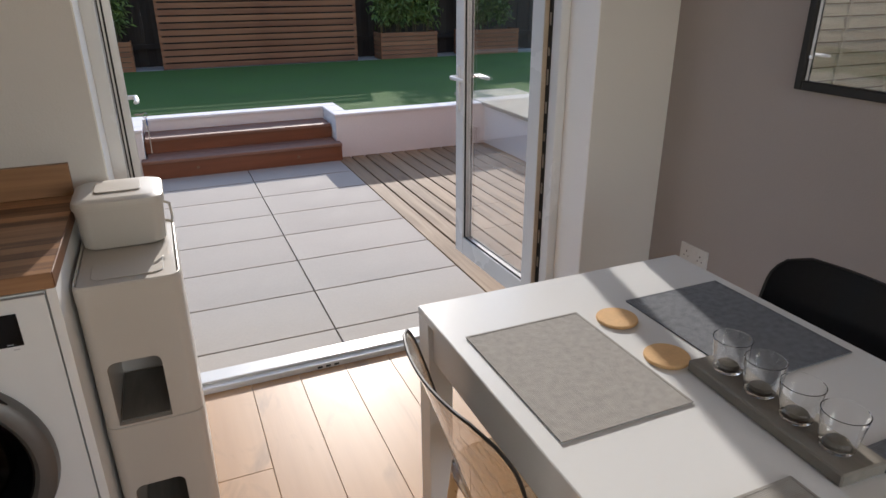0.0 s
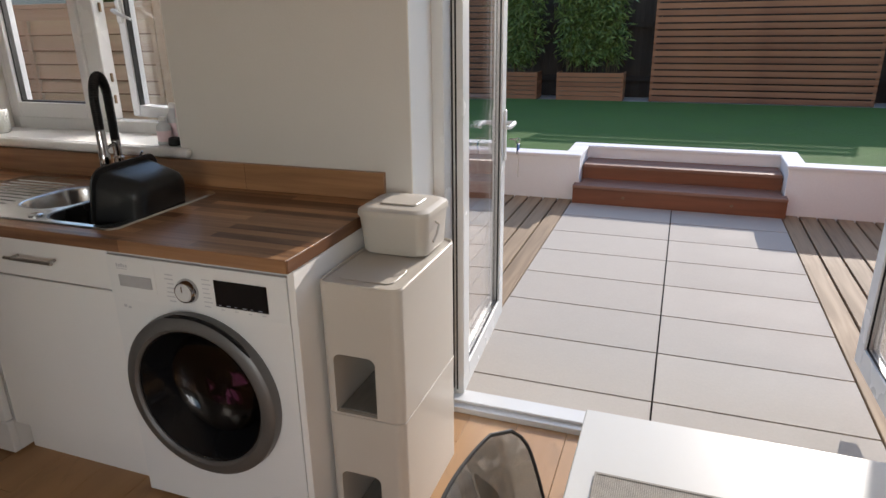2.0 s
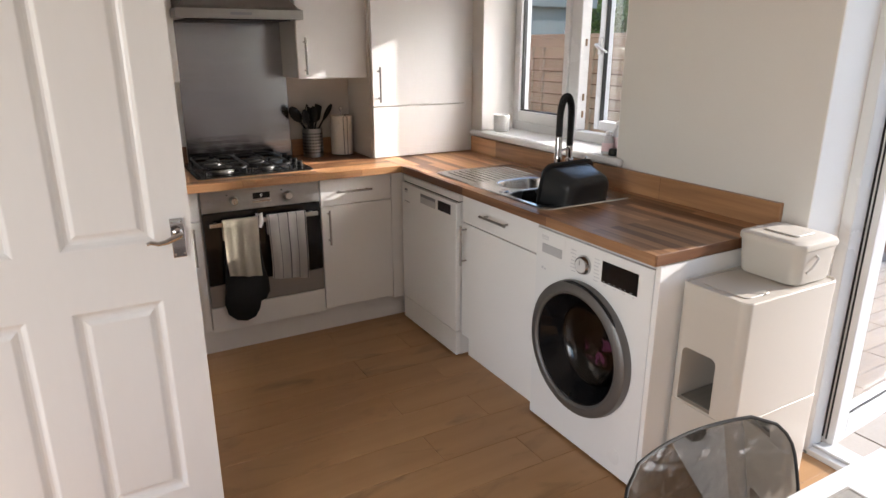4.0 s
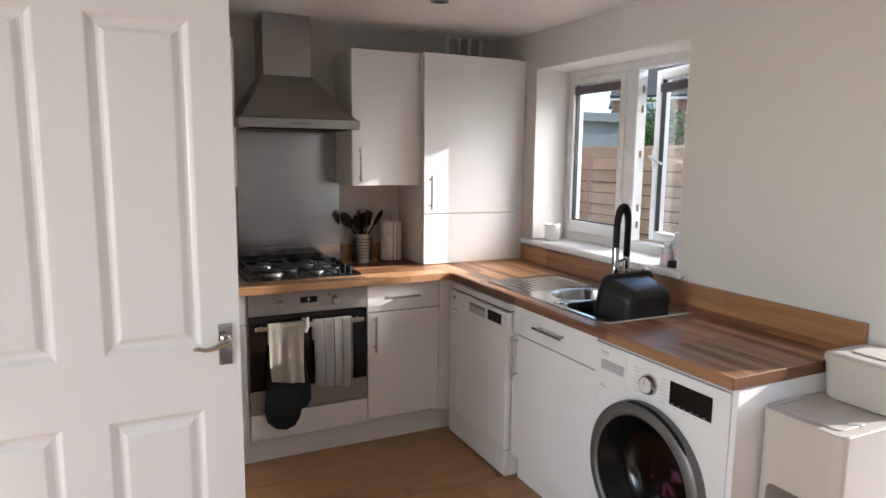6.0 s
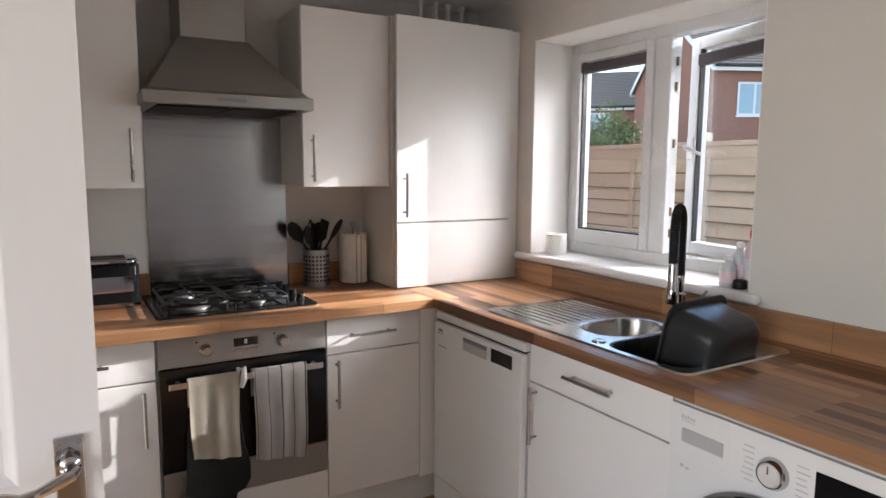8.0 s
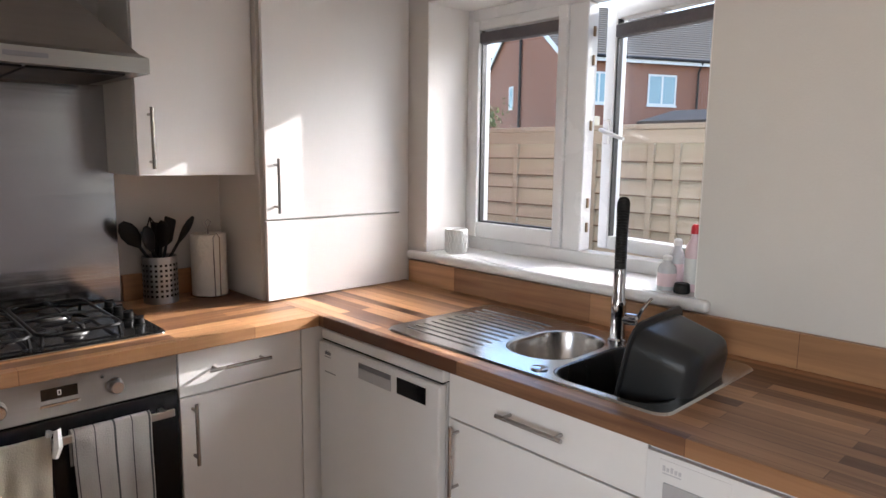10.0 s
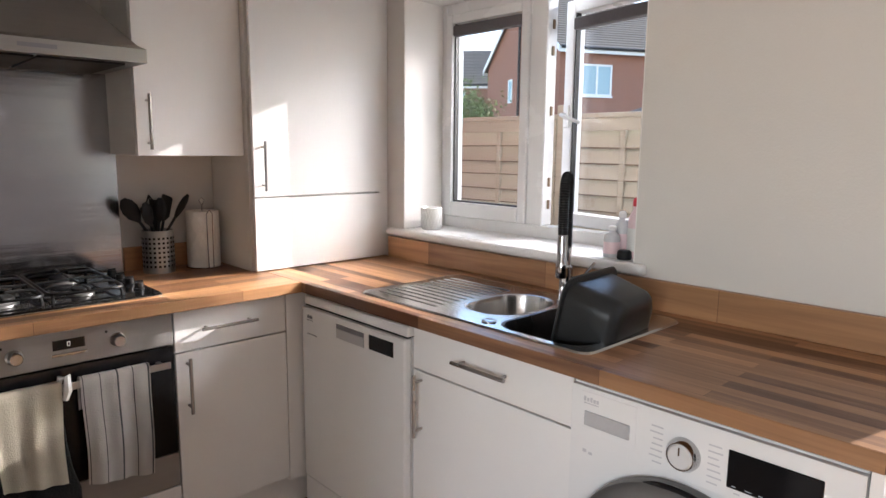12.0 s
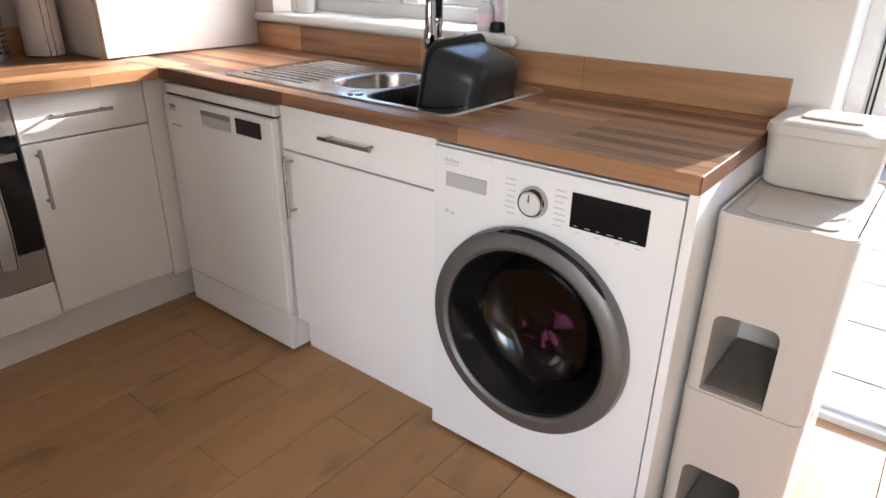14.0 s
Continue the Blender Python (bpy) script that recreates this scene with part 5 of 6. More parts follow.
# ---- small kitchen things ----
def caddy():
    e = thing("utensil_holder", (-2.03, 1.385, 0.911), label="perforated steel utensil holder full of black kitchen utensils", category="utensil holder")
    R, H, seg = 0.058, 0.165, 36
    bm = bmesh.new()
    lathe(bm, [(R - 0.003, 0.003), (R - 0.003, H), (R, H), (R, 0), (0, 0)], seg=seg)
    part("pot", bm, M_hood, e, smooth=True)
    bm = bmesh.new()
    for r in range(7):
        for k in range(22):
            a = 2 * math.pi * k / 22
            m = pose((R + 0.0002) * math.cos(a), (R + 0.0002) * math.sin(a), 0.028 + 0.018 * r, 0, 90, math.degrees(a))
            box(bm, -0.0042, 0.0042, -0.0042, 0.0042, 0, 0.0006, m=m)
    part("perforation", bm, M_black, e)
    rnd = random.Random(11)
    for i, (a, lean, ln, kind) in enumerate(((266, 32, 0.29, 0), (120, 18, 0.28, 1), (86, 32, 0.30, 0), (200, 12, 0.28, 3), (300, 18, 0.26, 2), (20, 10, 0.27, 0), (160, 14, 0.26, 1), (262, 22, 0.31, 4))):
        m = pose(0, 0, 0.02, 0, 0, a) @ pose(0, 0, 0, 0, lean, 0) @ pose(-0.042 if lean > 20 else -0.02, 0, 0, 0, 0, rnd.uniform(-60, 60))
        bm = bmesh.new()
        vs0 = len(bm.verts)
        tube(bm, [(0, 0, 0), (0, 0, ln * 0.66)], 0.0055, 8)
        if kind in (0, 2):
            loft(bm, [[(w * x, d * y, ln * z) for x, y in rounded(2, 2, 0.9, 3)] for w, d, z in ((0.006, 0.004, 0.64), (0.026, 0.006, 0.74), (0.031, 0.008, 0.84), (0.026, 0.007, 0.93), (0.01, 0.004, 1.0))])
        elif kind == 1:
            loft(bm, [[(w * x, 0.0022 * y, ln * z) for x, y in rounded(2, 2, 0.5, 2)] for w, z in ((0.007, 0.64), (0.034, 0.72), (0.036, 0.98), (0.030, 1.0))])
        elif kind == 3:
            for s in (-1, 0, 1):
                tube(bm, [(0, 0, ln * 0.64), (0.022 * s, 0.006, ln * 0.76), (0.028 * s, 0.0, ln * 0.88), (0, 0, ln)], 0.0025, 6)
        else:
            lathe(bm, [(0.006, 0), (0.012, 0.015), (0.010, 0.03), (0, 0.034)], (0, 0, ln * 0.66), 12)
        bmesh.ops.transform(bm, matrix=m, verts=bm.verts[:])
        part(("serving_spoon", "spatula", "ladle", "whisk", "utensil")[kind], bm, M_rubber, e, smooth=True)


caddy()
e = thing("kitchen_roll_holder", (-2.035, 1.567, 0.911), label="white kitchen roll standing on a chrome wire holder", category="kitchen roll")
bm = bmesh.new()
lathe(bm, [(0.020, 0.004), (0.063, 0.004), (0.0645, 0.008), (0.0645, 0.226), (0.063, 0.23), (0.020, 0.23), (0.020, 0.004)], seg=40)
part("paper_roll", bm, M_paper, e, smooth=True)
bm = bmesh.new()
tube(bm, [(0.0, 0, 0.0), (0, 0, 0.25), (0, 0.012, 0.272), (0, 0, 0.282), (0, -0.012, 0.272), (0, 0, 0.25)], 0.0025, 8)
tube(bm, [(0.068 * math.cos(i * math.pi / 12), 0.068 * math.sin(i * math.pi / 12), 0.003) for i in range(25)], 0.0028, 6)
tube(bm, [(0.068, -0.01, 0.003), (0.068, -0.012, 0.22), (0.068, 0.0, 0.238), (0.068, 0.012, 0.22), (0.068, 0.01, 0.003)], 0.0022, 6)
part("wire_stand", bm, M_chrome, e, smooth=True)

e = thing("toaster", (-1.99, 0.50, 0.911), label="black toaster with chrome trim standing on the worktop", category="toaster")
bm = bmesh.new()
prism(bm, rounded(0.17, 0.29, 0.04, 5), 0.012, 0.165, 0.008)
part("body", bm, M_black, e, smooth=True)
bm = bmesh.new()
prism(bm, rounded(0.16, 0.28, 0.04, 5), 0.1652, 0.185, 0.006)
prism(bm, rounded(0.172, 0.292, 0.041, 5), 0.0, 0.022, 0.004)
part("trim", bm, M_chrome, e, smooth=True)
part("slot", boxes((-0.045, -0.018, -0.10, 0.10, 0.1845, 0.187), (0.018, 0.045, -0.10, 0.10, 0.1845, 0.187)), M_rubber, e)
part("window", boxes((0.084, 0.0865, -0.06, 0.12, 0.06, 0.12), bevel=0.001), M_chrome, e)

e = thing("plant_pot", (-1.565, 2.40, 1.0455), label="small white textured ceramic pot on the window board", category="pot")
bm = bmesh.new()
lathe(bm, [(0, 0), (0.040, 0), (0.043, 0.004), (0.046, 0.095), (0.043, 0.098), (0.040, 0.094), (0.037, 0.01), (0, 0.008)], seg=36)
part("pot", bm, M_ceramic, e, smooth=True)
bm = bmesh.new()
for k in range(20):
    a = 2 * math.pi * k / 20
    for s in (-1, 1):
        tube(bm, [(0.0465 * math.cos(a + s * 0.5 * t), 0.0465 * math.sin(a + s * 0.5 * t), 0.006 + 0.085 * t) for t in (0, 0.25, 0.5, 0.75, 1.0)], 0.0012, 4)
part("relief", bm, M_ceramic, e)


def bottle(at, h, r, mat, capmat, label, sq=False):
    e = thing("cleaning_bottle", at, label=label, category="bottle", group="bottles on the window board")
    bm = bmesh.new()
    lathe(bm, [(0, 0), (r * 0.95, 0), (r, 0.006), (r, h * 0.55), (r * 0.9, h * 0.68), (r * 0.45, h * 0.80), (r * 0.42, h * 0.86)], seg=24)
    part("bottle", bm, mat, e, smooth=True)
    bm = bmesh.new()
    lathe(bm, [(r * 0.5, h * 0.86), (r * 0.5, h * 0.96), (r * 0.3, h), (0, h)], seg=18)
    part("cap", bm, capmat, e, smooth=True)
    bm = bmesh.new()
    lathe(bm, [(r + 0.0004, h * 0.12), (r + 0.0006, h * 0.5)], seg=24)
    part("label", bm, M_ceramic if mat is M_pink else M_pink, e, smooth=True)


M_clearp = material("milky_plastic", (0.55, 0.56, 0.58), 0.25, bump=0)
bottle((-0.566, 2.405, 1.0455), 0.20, 0.026, M_pink, material("red_cap", (0.55, 0.02, 0.03), 0.3, bump=0), "pink washing-up liquid bottle with a red cap")
bottle((-0.628, 2.425, 1.0455), 0.15, 0.026, M_clearp, M_ceramic, "milky plastic soap bottle with a pink label")
bottle((-0.628, 2.365, 1.0455), 0.105, 0.027, M_clearp, M_ceramic, "short milky plastic soap bottle on the window board")
e = thing("sponge_holder", (-0.572, 2.352, 1.0455), label="small black sponge holder on the window board", category="holder")
bm = bmesh.new()
lathe(bm, [(0, 0), (0.022, 0), (0.024, 0.006), (0.022, 0.026), (0.018, 0.03), (0, 0.03)], seg=20)
part("holder", bm, M_rubber, e, smooth=True)

e = thing("ceiling_spotlight", (-1.28, 1.515, CZ - 0.004), label="recessed round ceiling spotlight, switched off", category="ceiling light")
bm = bmesh.new()
lathe(bm, [(0.044, 0.003), (0.044, 0), (0.030, -0.001), (0.028, 0.003)], seg=28)
part("bezel", bm, M_nickel, e, smooth=True)
bm = bmesh.new()
lathe(bm, [(0.028, 0.002), (0, 0.002)], seg=20)
part("lamp", bm, M_dark, e)

e = thing("double_socket", (EX, 2.052, 0.428), label="white double wall socket on the grey wall", category="socket")
part("faceplate", boxes((-0.009, -0.0002, -0.075, 0.075, -0.044, 0.044), bevel=0.003, seg=2), M_upvc, e)
bm = bmesh.new()
for s in (-1, 1):
    y = s * 0.038
    box(bm, -0.0098, -0.009, y - 0.002, y + 0.002, 0.008, 0.016)
    box(bm, -0.0098, -0.009, y - 0.014, y - 0.009, -0.010, -0.006), box(bm, -0.0098, -0.009, y + 0.009, y + 0.014, -0.010, -0.006)
part("socket_hole", bm, M_rubber, e, kind="stuff")
part("switch", boxes((-0.012, -0.009, -0.02, -0.008, 0.015, 0.032), (-0.012, -0.009, 0.008, 0.02, 0.015, 0.032), bevel=0.001), M_upvc, e)

e = thing("wall_mirror", (EX, 1.243, 1.152), label="large wall mirror in a plain black frame", category="mirror")
part("frame", boxes((-0.024, -0.001, -0.484, -0.456, 0.005, 0.98), (-0.024, -0.001, 0.456, 0.484, 0.005, 0.98), (-0.024, -0.001, -0.4555, 0.4555, 0.005, 0.034), (-0.024, -0.001, -0.4555, 0.4555, 0.945, 0.98), bevel=0.004), M_bframe, e)
part("mirror_glass", boxes((-0.016, -0.006, -0.454, 0.454, 0.036, 0.944)), M_mirror, e)


# ---- dining table and chairs ----
def table():
    e = thing("dining_table", (1.105, 0.42, 0), label="glossy white rectangular dining table with square legs", category="table")
    W, L = 0.81, 1.11
    part("tabletop", boxes((0, W, 0, L, 0.722, 0.745), bevel=0.002), M_table, e)
    for r in ((0.012, 0.03, 0.066, L - 0.066), (W - 0.03, W - 0.012, 0.066, L - 0.066), (0.066, W - 0.066, 0.012, 0.03), (0.066, W - 0.066, L - 0.03, L - 0.012)):
        part("apron", boxes((*r, 0.62, 0.722), bevel=0.001), M_table, e)
    for x in (0.001, W - 0.066):
        for y in (0.001, L - 0.066):
            part("leg", boxes((x, x + 0.065, y, y + 0.065, 0, 0.722), bevel=0.002), M_table, e)


table()


def chair(at, rz, mat, label):
    """Shell chair; the sitter looks along local +x."""
    e = thing("dining_chair", at, rz, label=label, category="chair", group="shell chairs at the table")
    bm = bmesh.new()
    rows = []
    n = 16
    for j in range(17):
        v = (j / 16) ** 0.8
        z = 0.45 + 0.375 * v
        half = 0.185 + 0.045 * math.sin(math.pi * 0.5 * min(1, v * 1.2))
        if v > 0.80:
            half -= 0.075 * (1 - math.sqrt(max(0.0, 1 - ((v - 0.80) / 0.20) ** 2)))
        row = []
        for i in range(n + 1):
            u = -1 + 2 * i / n
            y = half * u
            x = -0.01 - 0.10 * v - 0.02 * v * v + 0.050 * (y / 0.23) ** 2
            row.append(bm.verts.new((x, y, z)))
        rows.append(row)
    for a, b in zip(rows, rows[1:]):
        for i in range(n):
            bm.faces.new((a[i], a[i + 1], b[i + 1], b[i]))
    rim = [r[0].co.copy() for r in rows] + [v.co.copy() for v in rows[-1][1:-1]] + [r[-1].co.copy() for r in reversed(rows)]
    bmesh.ops.solidify(bm, geom=bm.faces[:], thickness=0.006)
    part("backrest", bm, mat, e, smooth=True)
    bm = bmesh.new()
    tube(bm, rim, 0.0036, 6)
    part("rim", bm, M_bframe, e, "dark polished rim", smooth=True)
    bm = bmesh.new()
    o = rounded(0.40, 0.42, 0.09, 5)
    loft(bm, [[(0.19 + x, y, 0.445 - 0.0 * x) for x, y in o], [(0.19 + x, y, 0.453) for x, y in o]])
    part("seat", bm, mat, e, smooth=True)
    for sx, sy in ((0.34, 0.17), (0.34, -0.17), (0.02, 0.17), (0.02, -0.17)):
        bm = bmesh.new()
        tube(bm, [(sx, sy, 0.444), (sx + (0.03 if sx > 0.2 else -0.05), sy * 1.15, 0.0)], [0.013, 0.009], 10)
        part("leg", bm, M_chrome, e, smooth=True)


chair((1.085, 1.12, 0), 0, M_smoke, "smoky transparent shell chair pushed up to the table")
chair((1.965, 1.065, 0), 180, M_smoked, "dark smoky shell chair tucked in against the grey wall")


def placemat(x0, x1, y0, y1, mat, label):
    e = thing("placemat", label=label, category="placemat", group="placemats on the table")
    bm = bmesh.new()
    box(bm, x0, x1, y0, y1, 0.7455, 0.7485, bevel=0.001)
    part("cloth", bm, mat, e)
    bm = bmesh.new()
    for a, b, c, d in ((x0, x1, y0, y0 + 0.005), (x0, x1, y1 - 0.005, y1), (x0, x0 + 0.005, y0 + 0.005, y1 - 0.005), (x1 - 0.005, x1, y0 + 0.005, y1 - 0.005)):
        box(bm, a, b, c, d, 0.7486, 0.7493)
    part("hem", bm, mat, e)


placemat(1.146, 1.440, 0.945, 1.338, M_mat, "woven light grey fabric placemat")
placemat(1.588, 1.880, 0.947, 1.340, M_matd, "woven charcoal grey fabric placemat")
placemat(1.146, 1.440, 0.435, 0.728, M_mat, "woven light grey fabric placemat")
placemat(1.588, 1.880, 0.435, 0.728, M_matd, "woven charcoal grey fabric placemat")
for cx, cy in ((1.510, 1.272), (1.503, 1.092)):
    e = thing("coaster", (cx, cy, 0.7455), label="round cork coaster on the white table", category="coaster", group="cork coasters")
    bm = bmesh.new()
    lathe(bm, [(0, 0), (0.047, 0), (0.0485, 0.002), (0.0485, 0.006), (0.047, 0.008), (0, 0.008)], seg=40)
    part("disc", bm, M_cork, e, smooth=True)


def candle_tray():
    e = thing("candle_tray", (1.548, 0.855, 0.7455), -3, label="long grey wooden tray standing on the table", category="tray")
    bm = bmesh.new()
    box(bm, -0.05, 0.05, -0.18, 0.18, 0, 0.026, bevel=0.003)
    part("board", bm, M_tray, e)
    for k in range(4):
        y = 0.125 - 0.083 * k
        g = thing("tealight_glass", (1.548 + 0.052 * (y) , 0.855 + y, 0.7455 + 0.0262), label="small clear glass tealight holder on the grey tray", category="candle holder", group="tealight glasses")
        bm = bmesh.new()
        lathe(bm, [(0, 0), (0.026, 0), (0.028, 0.003), (0.0375, 0.070), (0.0365, 0.071), (0.0355, 0.070), (0.026, 0.007), (0, 0.006)], seg=36)
        part("glass", bm, M_glass, g, smooth=True)
        bm = bmesh.new()
        lathe(bm, [(0, 0.0065), (0.019, 0.0065), (0.021, 0.012), (0.018, 0.018), (0.008, 0.021), (0, 0.020)], seg=24)
        part("pebble", bm, M_pebble, g, smooth=True)


candle_tray()


# ---- garden ----
PZ = -0.15
part("ground", boxes((-150, 150, NO + 0.001, 200, -0.45, -0.19)), M_soil, kind=S)
part("outer_wall", boxes((-6, WX - 0.12, SY, NO - 0.05, -0.2, 2.6), (EX + 0.12, 8, SY, NO - 0.05, -0.2, 2.6)), M_brick, kind=S)
part("facade_upper", boxes((-6, 8, NO - 0.30, NO - 0.001, CZ + 0.2, 5.2)), M_brick, kind=S)
pav = part("pavement", boxes((0.324, 2.126, 2.671, 6.36, -0.189, PZ - 0.028)), M_gap, kind=S)

wallp = thing("garden_wall", label="low white rendered retaining wall with a flat coping", category="garden wall")
GX0, GX1, RX0, RX1, WZ = -3.2, 3.78, 0.375, 2.135, 0.253
part("face", boxes((GX0, RX0 - 0.0, 6.48, 6.60, -0.19, WZ), (RX1, 3.78, 6.48, 6.60, -0.19, WZ), (RX0 - 0.12, RX0, 6.60, 7.0, -0.19, WZ), (RX1, RX1 + 0.12, 6.60, 7.0, -0.19, WZ), (RX0 - 0.12, RX1 + 0.12, 7.0, 7.12, -0.19, WZ)), M_render, wallp)
part("coping", boxes((GX0, RX0 + 0.012, 6.465, 6.66, WZ + 0.001, WZ + 0.03), (RX1 - 0.012, 3.78, 6.465, 6.66, WZ + 0.001, WZ + 0.03), (RX0 - 0.15, RX0 + 0.012, 6.661, 6.985, WZ + 0.001, WZ + 0.03), (RX1 - 0.012, RX1 + 0.15, 6.661, 6.985, WZ + 0.001, WZ + 0.03),
                     (RX0 - 0.15, RX1 + 0.15, 6.986, 7.16, WZ + 0.001, WZ + 0.03), bevel=0.006), M_render, wallp, "white painted coping")
bench = thing("garden_bench_wall", label="white rendered raised planter wall with a timber seat board", category="garden bench")
part("base", boxes((3.781, 4.5, 4.6, 7.2, -0.19, WZ + 0.0)), M_render, bench)
part("seat_board", boxes((3.74, 4.52, 4.56, 6.0, WZ + 0.001, WZ + 0.04), (3.74, 4.52, 6.005, 7.2, WZ + 0.001, WZ + 0.04), bevel=0.006), M_fence, bench)
lawn = part("lawn", boxes((-4.2, 8, 7.17, 11.45, -0.1, 0.222), (-4.2, 0.22, 6.665, 7.169, -0.1, 0.222), (2.31, 3.73, 6.665, 7.169, -0.1, 0.222), (4.53, 8, 6.0, 7.169, -0.1, 0.222)), M_lawn, label="green artificial lawn", kind=S)
part("edging_path", boxes((-4.2, 8, 11.451, 12.6, -0.1, 0.165)), M_gravel, kind=S)


def steps():
    e = thing("garden_steps", label="stained wooden garden steps leading up to the lawn", category="steps")
    a, b = 0.338, 2.152
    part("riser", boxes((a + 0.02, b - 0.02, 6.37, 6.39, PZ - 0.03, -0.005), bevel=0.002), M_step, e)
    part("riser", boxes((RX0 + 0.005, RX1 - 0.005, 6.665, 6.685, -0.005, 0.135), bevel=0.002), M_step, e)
    part("tread", boxes((a, b, 6.345, 6.463, -0.004, 0.024), (RX0 + 0.014, RX1 - 0.014, 6.464, 6.664, -0.004, 0.024), bevel=0.004), M_treadsheen, e)
    part("tread", boxes((RX0 + 0.014, RX1 - 0.014, 6.64, 6.80, 0.136, 0.164), (RX0 + 0.014, RX1 - 0.014, 6.805, 6.985, 0.136, 0.164), bevel=0.004), M_treadsheen, e)
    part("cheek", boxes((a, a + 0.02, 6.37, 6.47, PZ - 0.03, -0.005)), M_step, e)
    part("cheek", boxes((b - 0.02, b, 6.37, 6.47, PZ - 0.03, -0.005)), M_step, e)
    for x in (0.80, 1.72):
        bm = bmesh.new()
        lathe(bm, [(0.014, 0), (0.013, 0.003), (0, 0.003)], (x, 6.37, -0.075), 14, pose(0, 0, 0, 90, 0, 0))
        part("step_light", bm, M_brass, e, "small round step light, off")


steps()


def slatted(name, label, x0, x1, y0, y1, z0, n, pitch, h, cat, frame_posts=True):
    e = thing(name, label=label, category=cat)
    me = None
    for i in range(n):
        if me is None:
            bm = bmesh.new()
            box(bm, 0, x1 - x0, 0, 0.02, 0, h, bevel=0.002)
            s = part("slat", bm, M_slat, e)
            me = s.data
        else:
            s = new("slat", me)
            s.parent = e
        s.location = (x0, y0, z0 + 0.01 + pitch * i)
    if y1 > y0 + 0.1:
        for xx in (x0, x1 - 0.02):
            for i in range(n):
                part("slat", boxes((xx, xx + 0.02, y0 + 0.021, y1, z0 + 0.01 + pitch * i, z0 + 0.01 + pitch * i + h)), M_slat, e)
        part("soil", boxes((x0 + 0.022, x1 - 0.022, y0 + 0.022, y1, z0 + 0.02, z0 + n * pitch - 0.03)), M_soil, e)
    for xx in ((x0, x0 + 0.04), (x1 - 0.04, x1)):
        part("post", boxes((xx[0], xx[1], y0 + 0.0205, y0 + 0.055, z0, z0 + n * pitch)), M_slat, e)
    return e


slatted("slatted_screen", "tall cedar slatted screen at the end of the lawn", 0.69, 3.965, 11.98, 11.98, 0.165, 19, 0.104, 0.080, "garden screen")
for px0, px1 in ((-1.95, -1.19), (-0.85, 0.27), (4.37, 5.47)):
    slatted("wooden_planter", "cedar slatted planter box filled with leafy bamboo", px0, px1, 11.85, 12.28, 0.166, 6, 0.078, 0.064, "planter")
slatted("wooden_planter", "cedar slatted planter box filled with leafy bamboo", 6.0, 7.2, 11.85, 12.28, 0.166, 6, 0.078, 0.064, "planter")

fen = thing("back_fence", label="old dark timber fence at the end of the garden", category="fence")
for k in range(0, 90):
    x = -4.6 + 0.145 * k
    part("board", boxes((x, x + 0.1445 + 0.012 * (k % 2), 12.62 + 0.01 * (k % 2), 12.64 + 0.01 * (k % 2), 0.1, 2.15)), M_dfence, fen)
part("rail", boxes((-4.6, 8.4, 12.56, 12.61, 1.35, 1.43), (-4.6, 8.4, 12.56, 12.61, 0.45, 0.53)), M_dfence, fen)


def shrub(x, y, z, w, h, seed, count=900):
    e = thing("bamboo_plant", (x, y, z), label="leafy green bamboo growing out of a wooden planter", category="plant")
    rnd = random.Random(seed)
    bm = bmesh.new()
    tips = []
    for i in range(int(14 * w / 0.8)):
        bx, by = rnd.uniform(-w / 2, w / 2) * 0.7, rnd.uniform(-0.12, 0.12)
        hh = h * rnd.uniform(0.6, 1.0)
        lx, ly = rnd.uniform(-0.28, 0.28), rnd.uniform(-0.2, 0.15)
        pts = [(bx + lx * t * t, by + ly * t * t, hh * t) for t in (0, 0.3, 0.6, 0.85, 1.0)]
        tube(bm, pts, [0.007, 0.006, 0.005, 0.004, 0.002], 5)
        tips.append((bx, by, lx, ly, hh))
    part("stem", bm, M_stem, e)
    verts, faces = [], []
    for i in range(count):
        bx, by, lx, ly, hh = rnd.choice(tips)
        t = rnd.uniform(0.18, 1.0)
        c = Vector((bx + lx * t * t, by + ly * t * t, hh * t)) + Vector((rnd.gauss(0, 0.09), rnd.gauss(0, 0.08), rnd.gauss(0, 0.06)))
        d = Vector((rnd.gauss(0, 1), rnd.gauss(0, 1), rnd.gauss(-0.5, 0.5))).normalized()
        s = d.cross(Vector((rnd.gauss(0, 1), rnd.gauss(0, 1), rnd.gauss(0, 1)))).normalized()
        L, W = rnd.uniform(0.07, 0.15), rnd.uniform(0.010, 0.02)
        k = len(verts)
        up = d.cross(s) * 0.006
        verts += [c, c + d * L * 0.45 + s * W + up, c + d * L - Vector((0, 0, 0.02)), c + d * L * 0.45 - s * W + up]
        faces += [(k, k + 1, k + 2), (k, k + 2, k + 3)]
    me = bpy.data.meshes.new("foliage")
    me.from_pydata([tuple(v) for v in verts], [], faces)
    me.materials.append(M_leaf)
    ob = new("foliage", me)
    ob.parent = e
    ob["kind"] = "stuff"


for i, (x, w, h, c) in enumerate(((-1.6, 0.9, 1.9, 5000), (-0.28, 1.25, 2.1, 8000), (4.9, 1.35, 2.1, 8000), (6.6, 1.0, 1.8, 4000))):
    shrub(x, 12.07, 0.58, w, h, 20 + i, c)


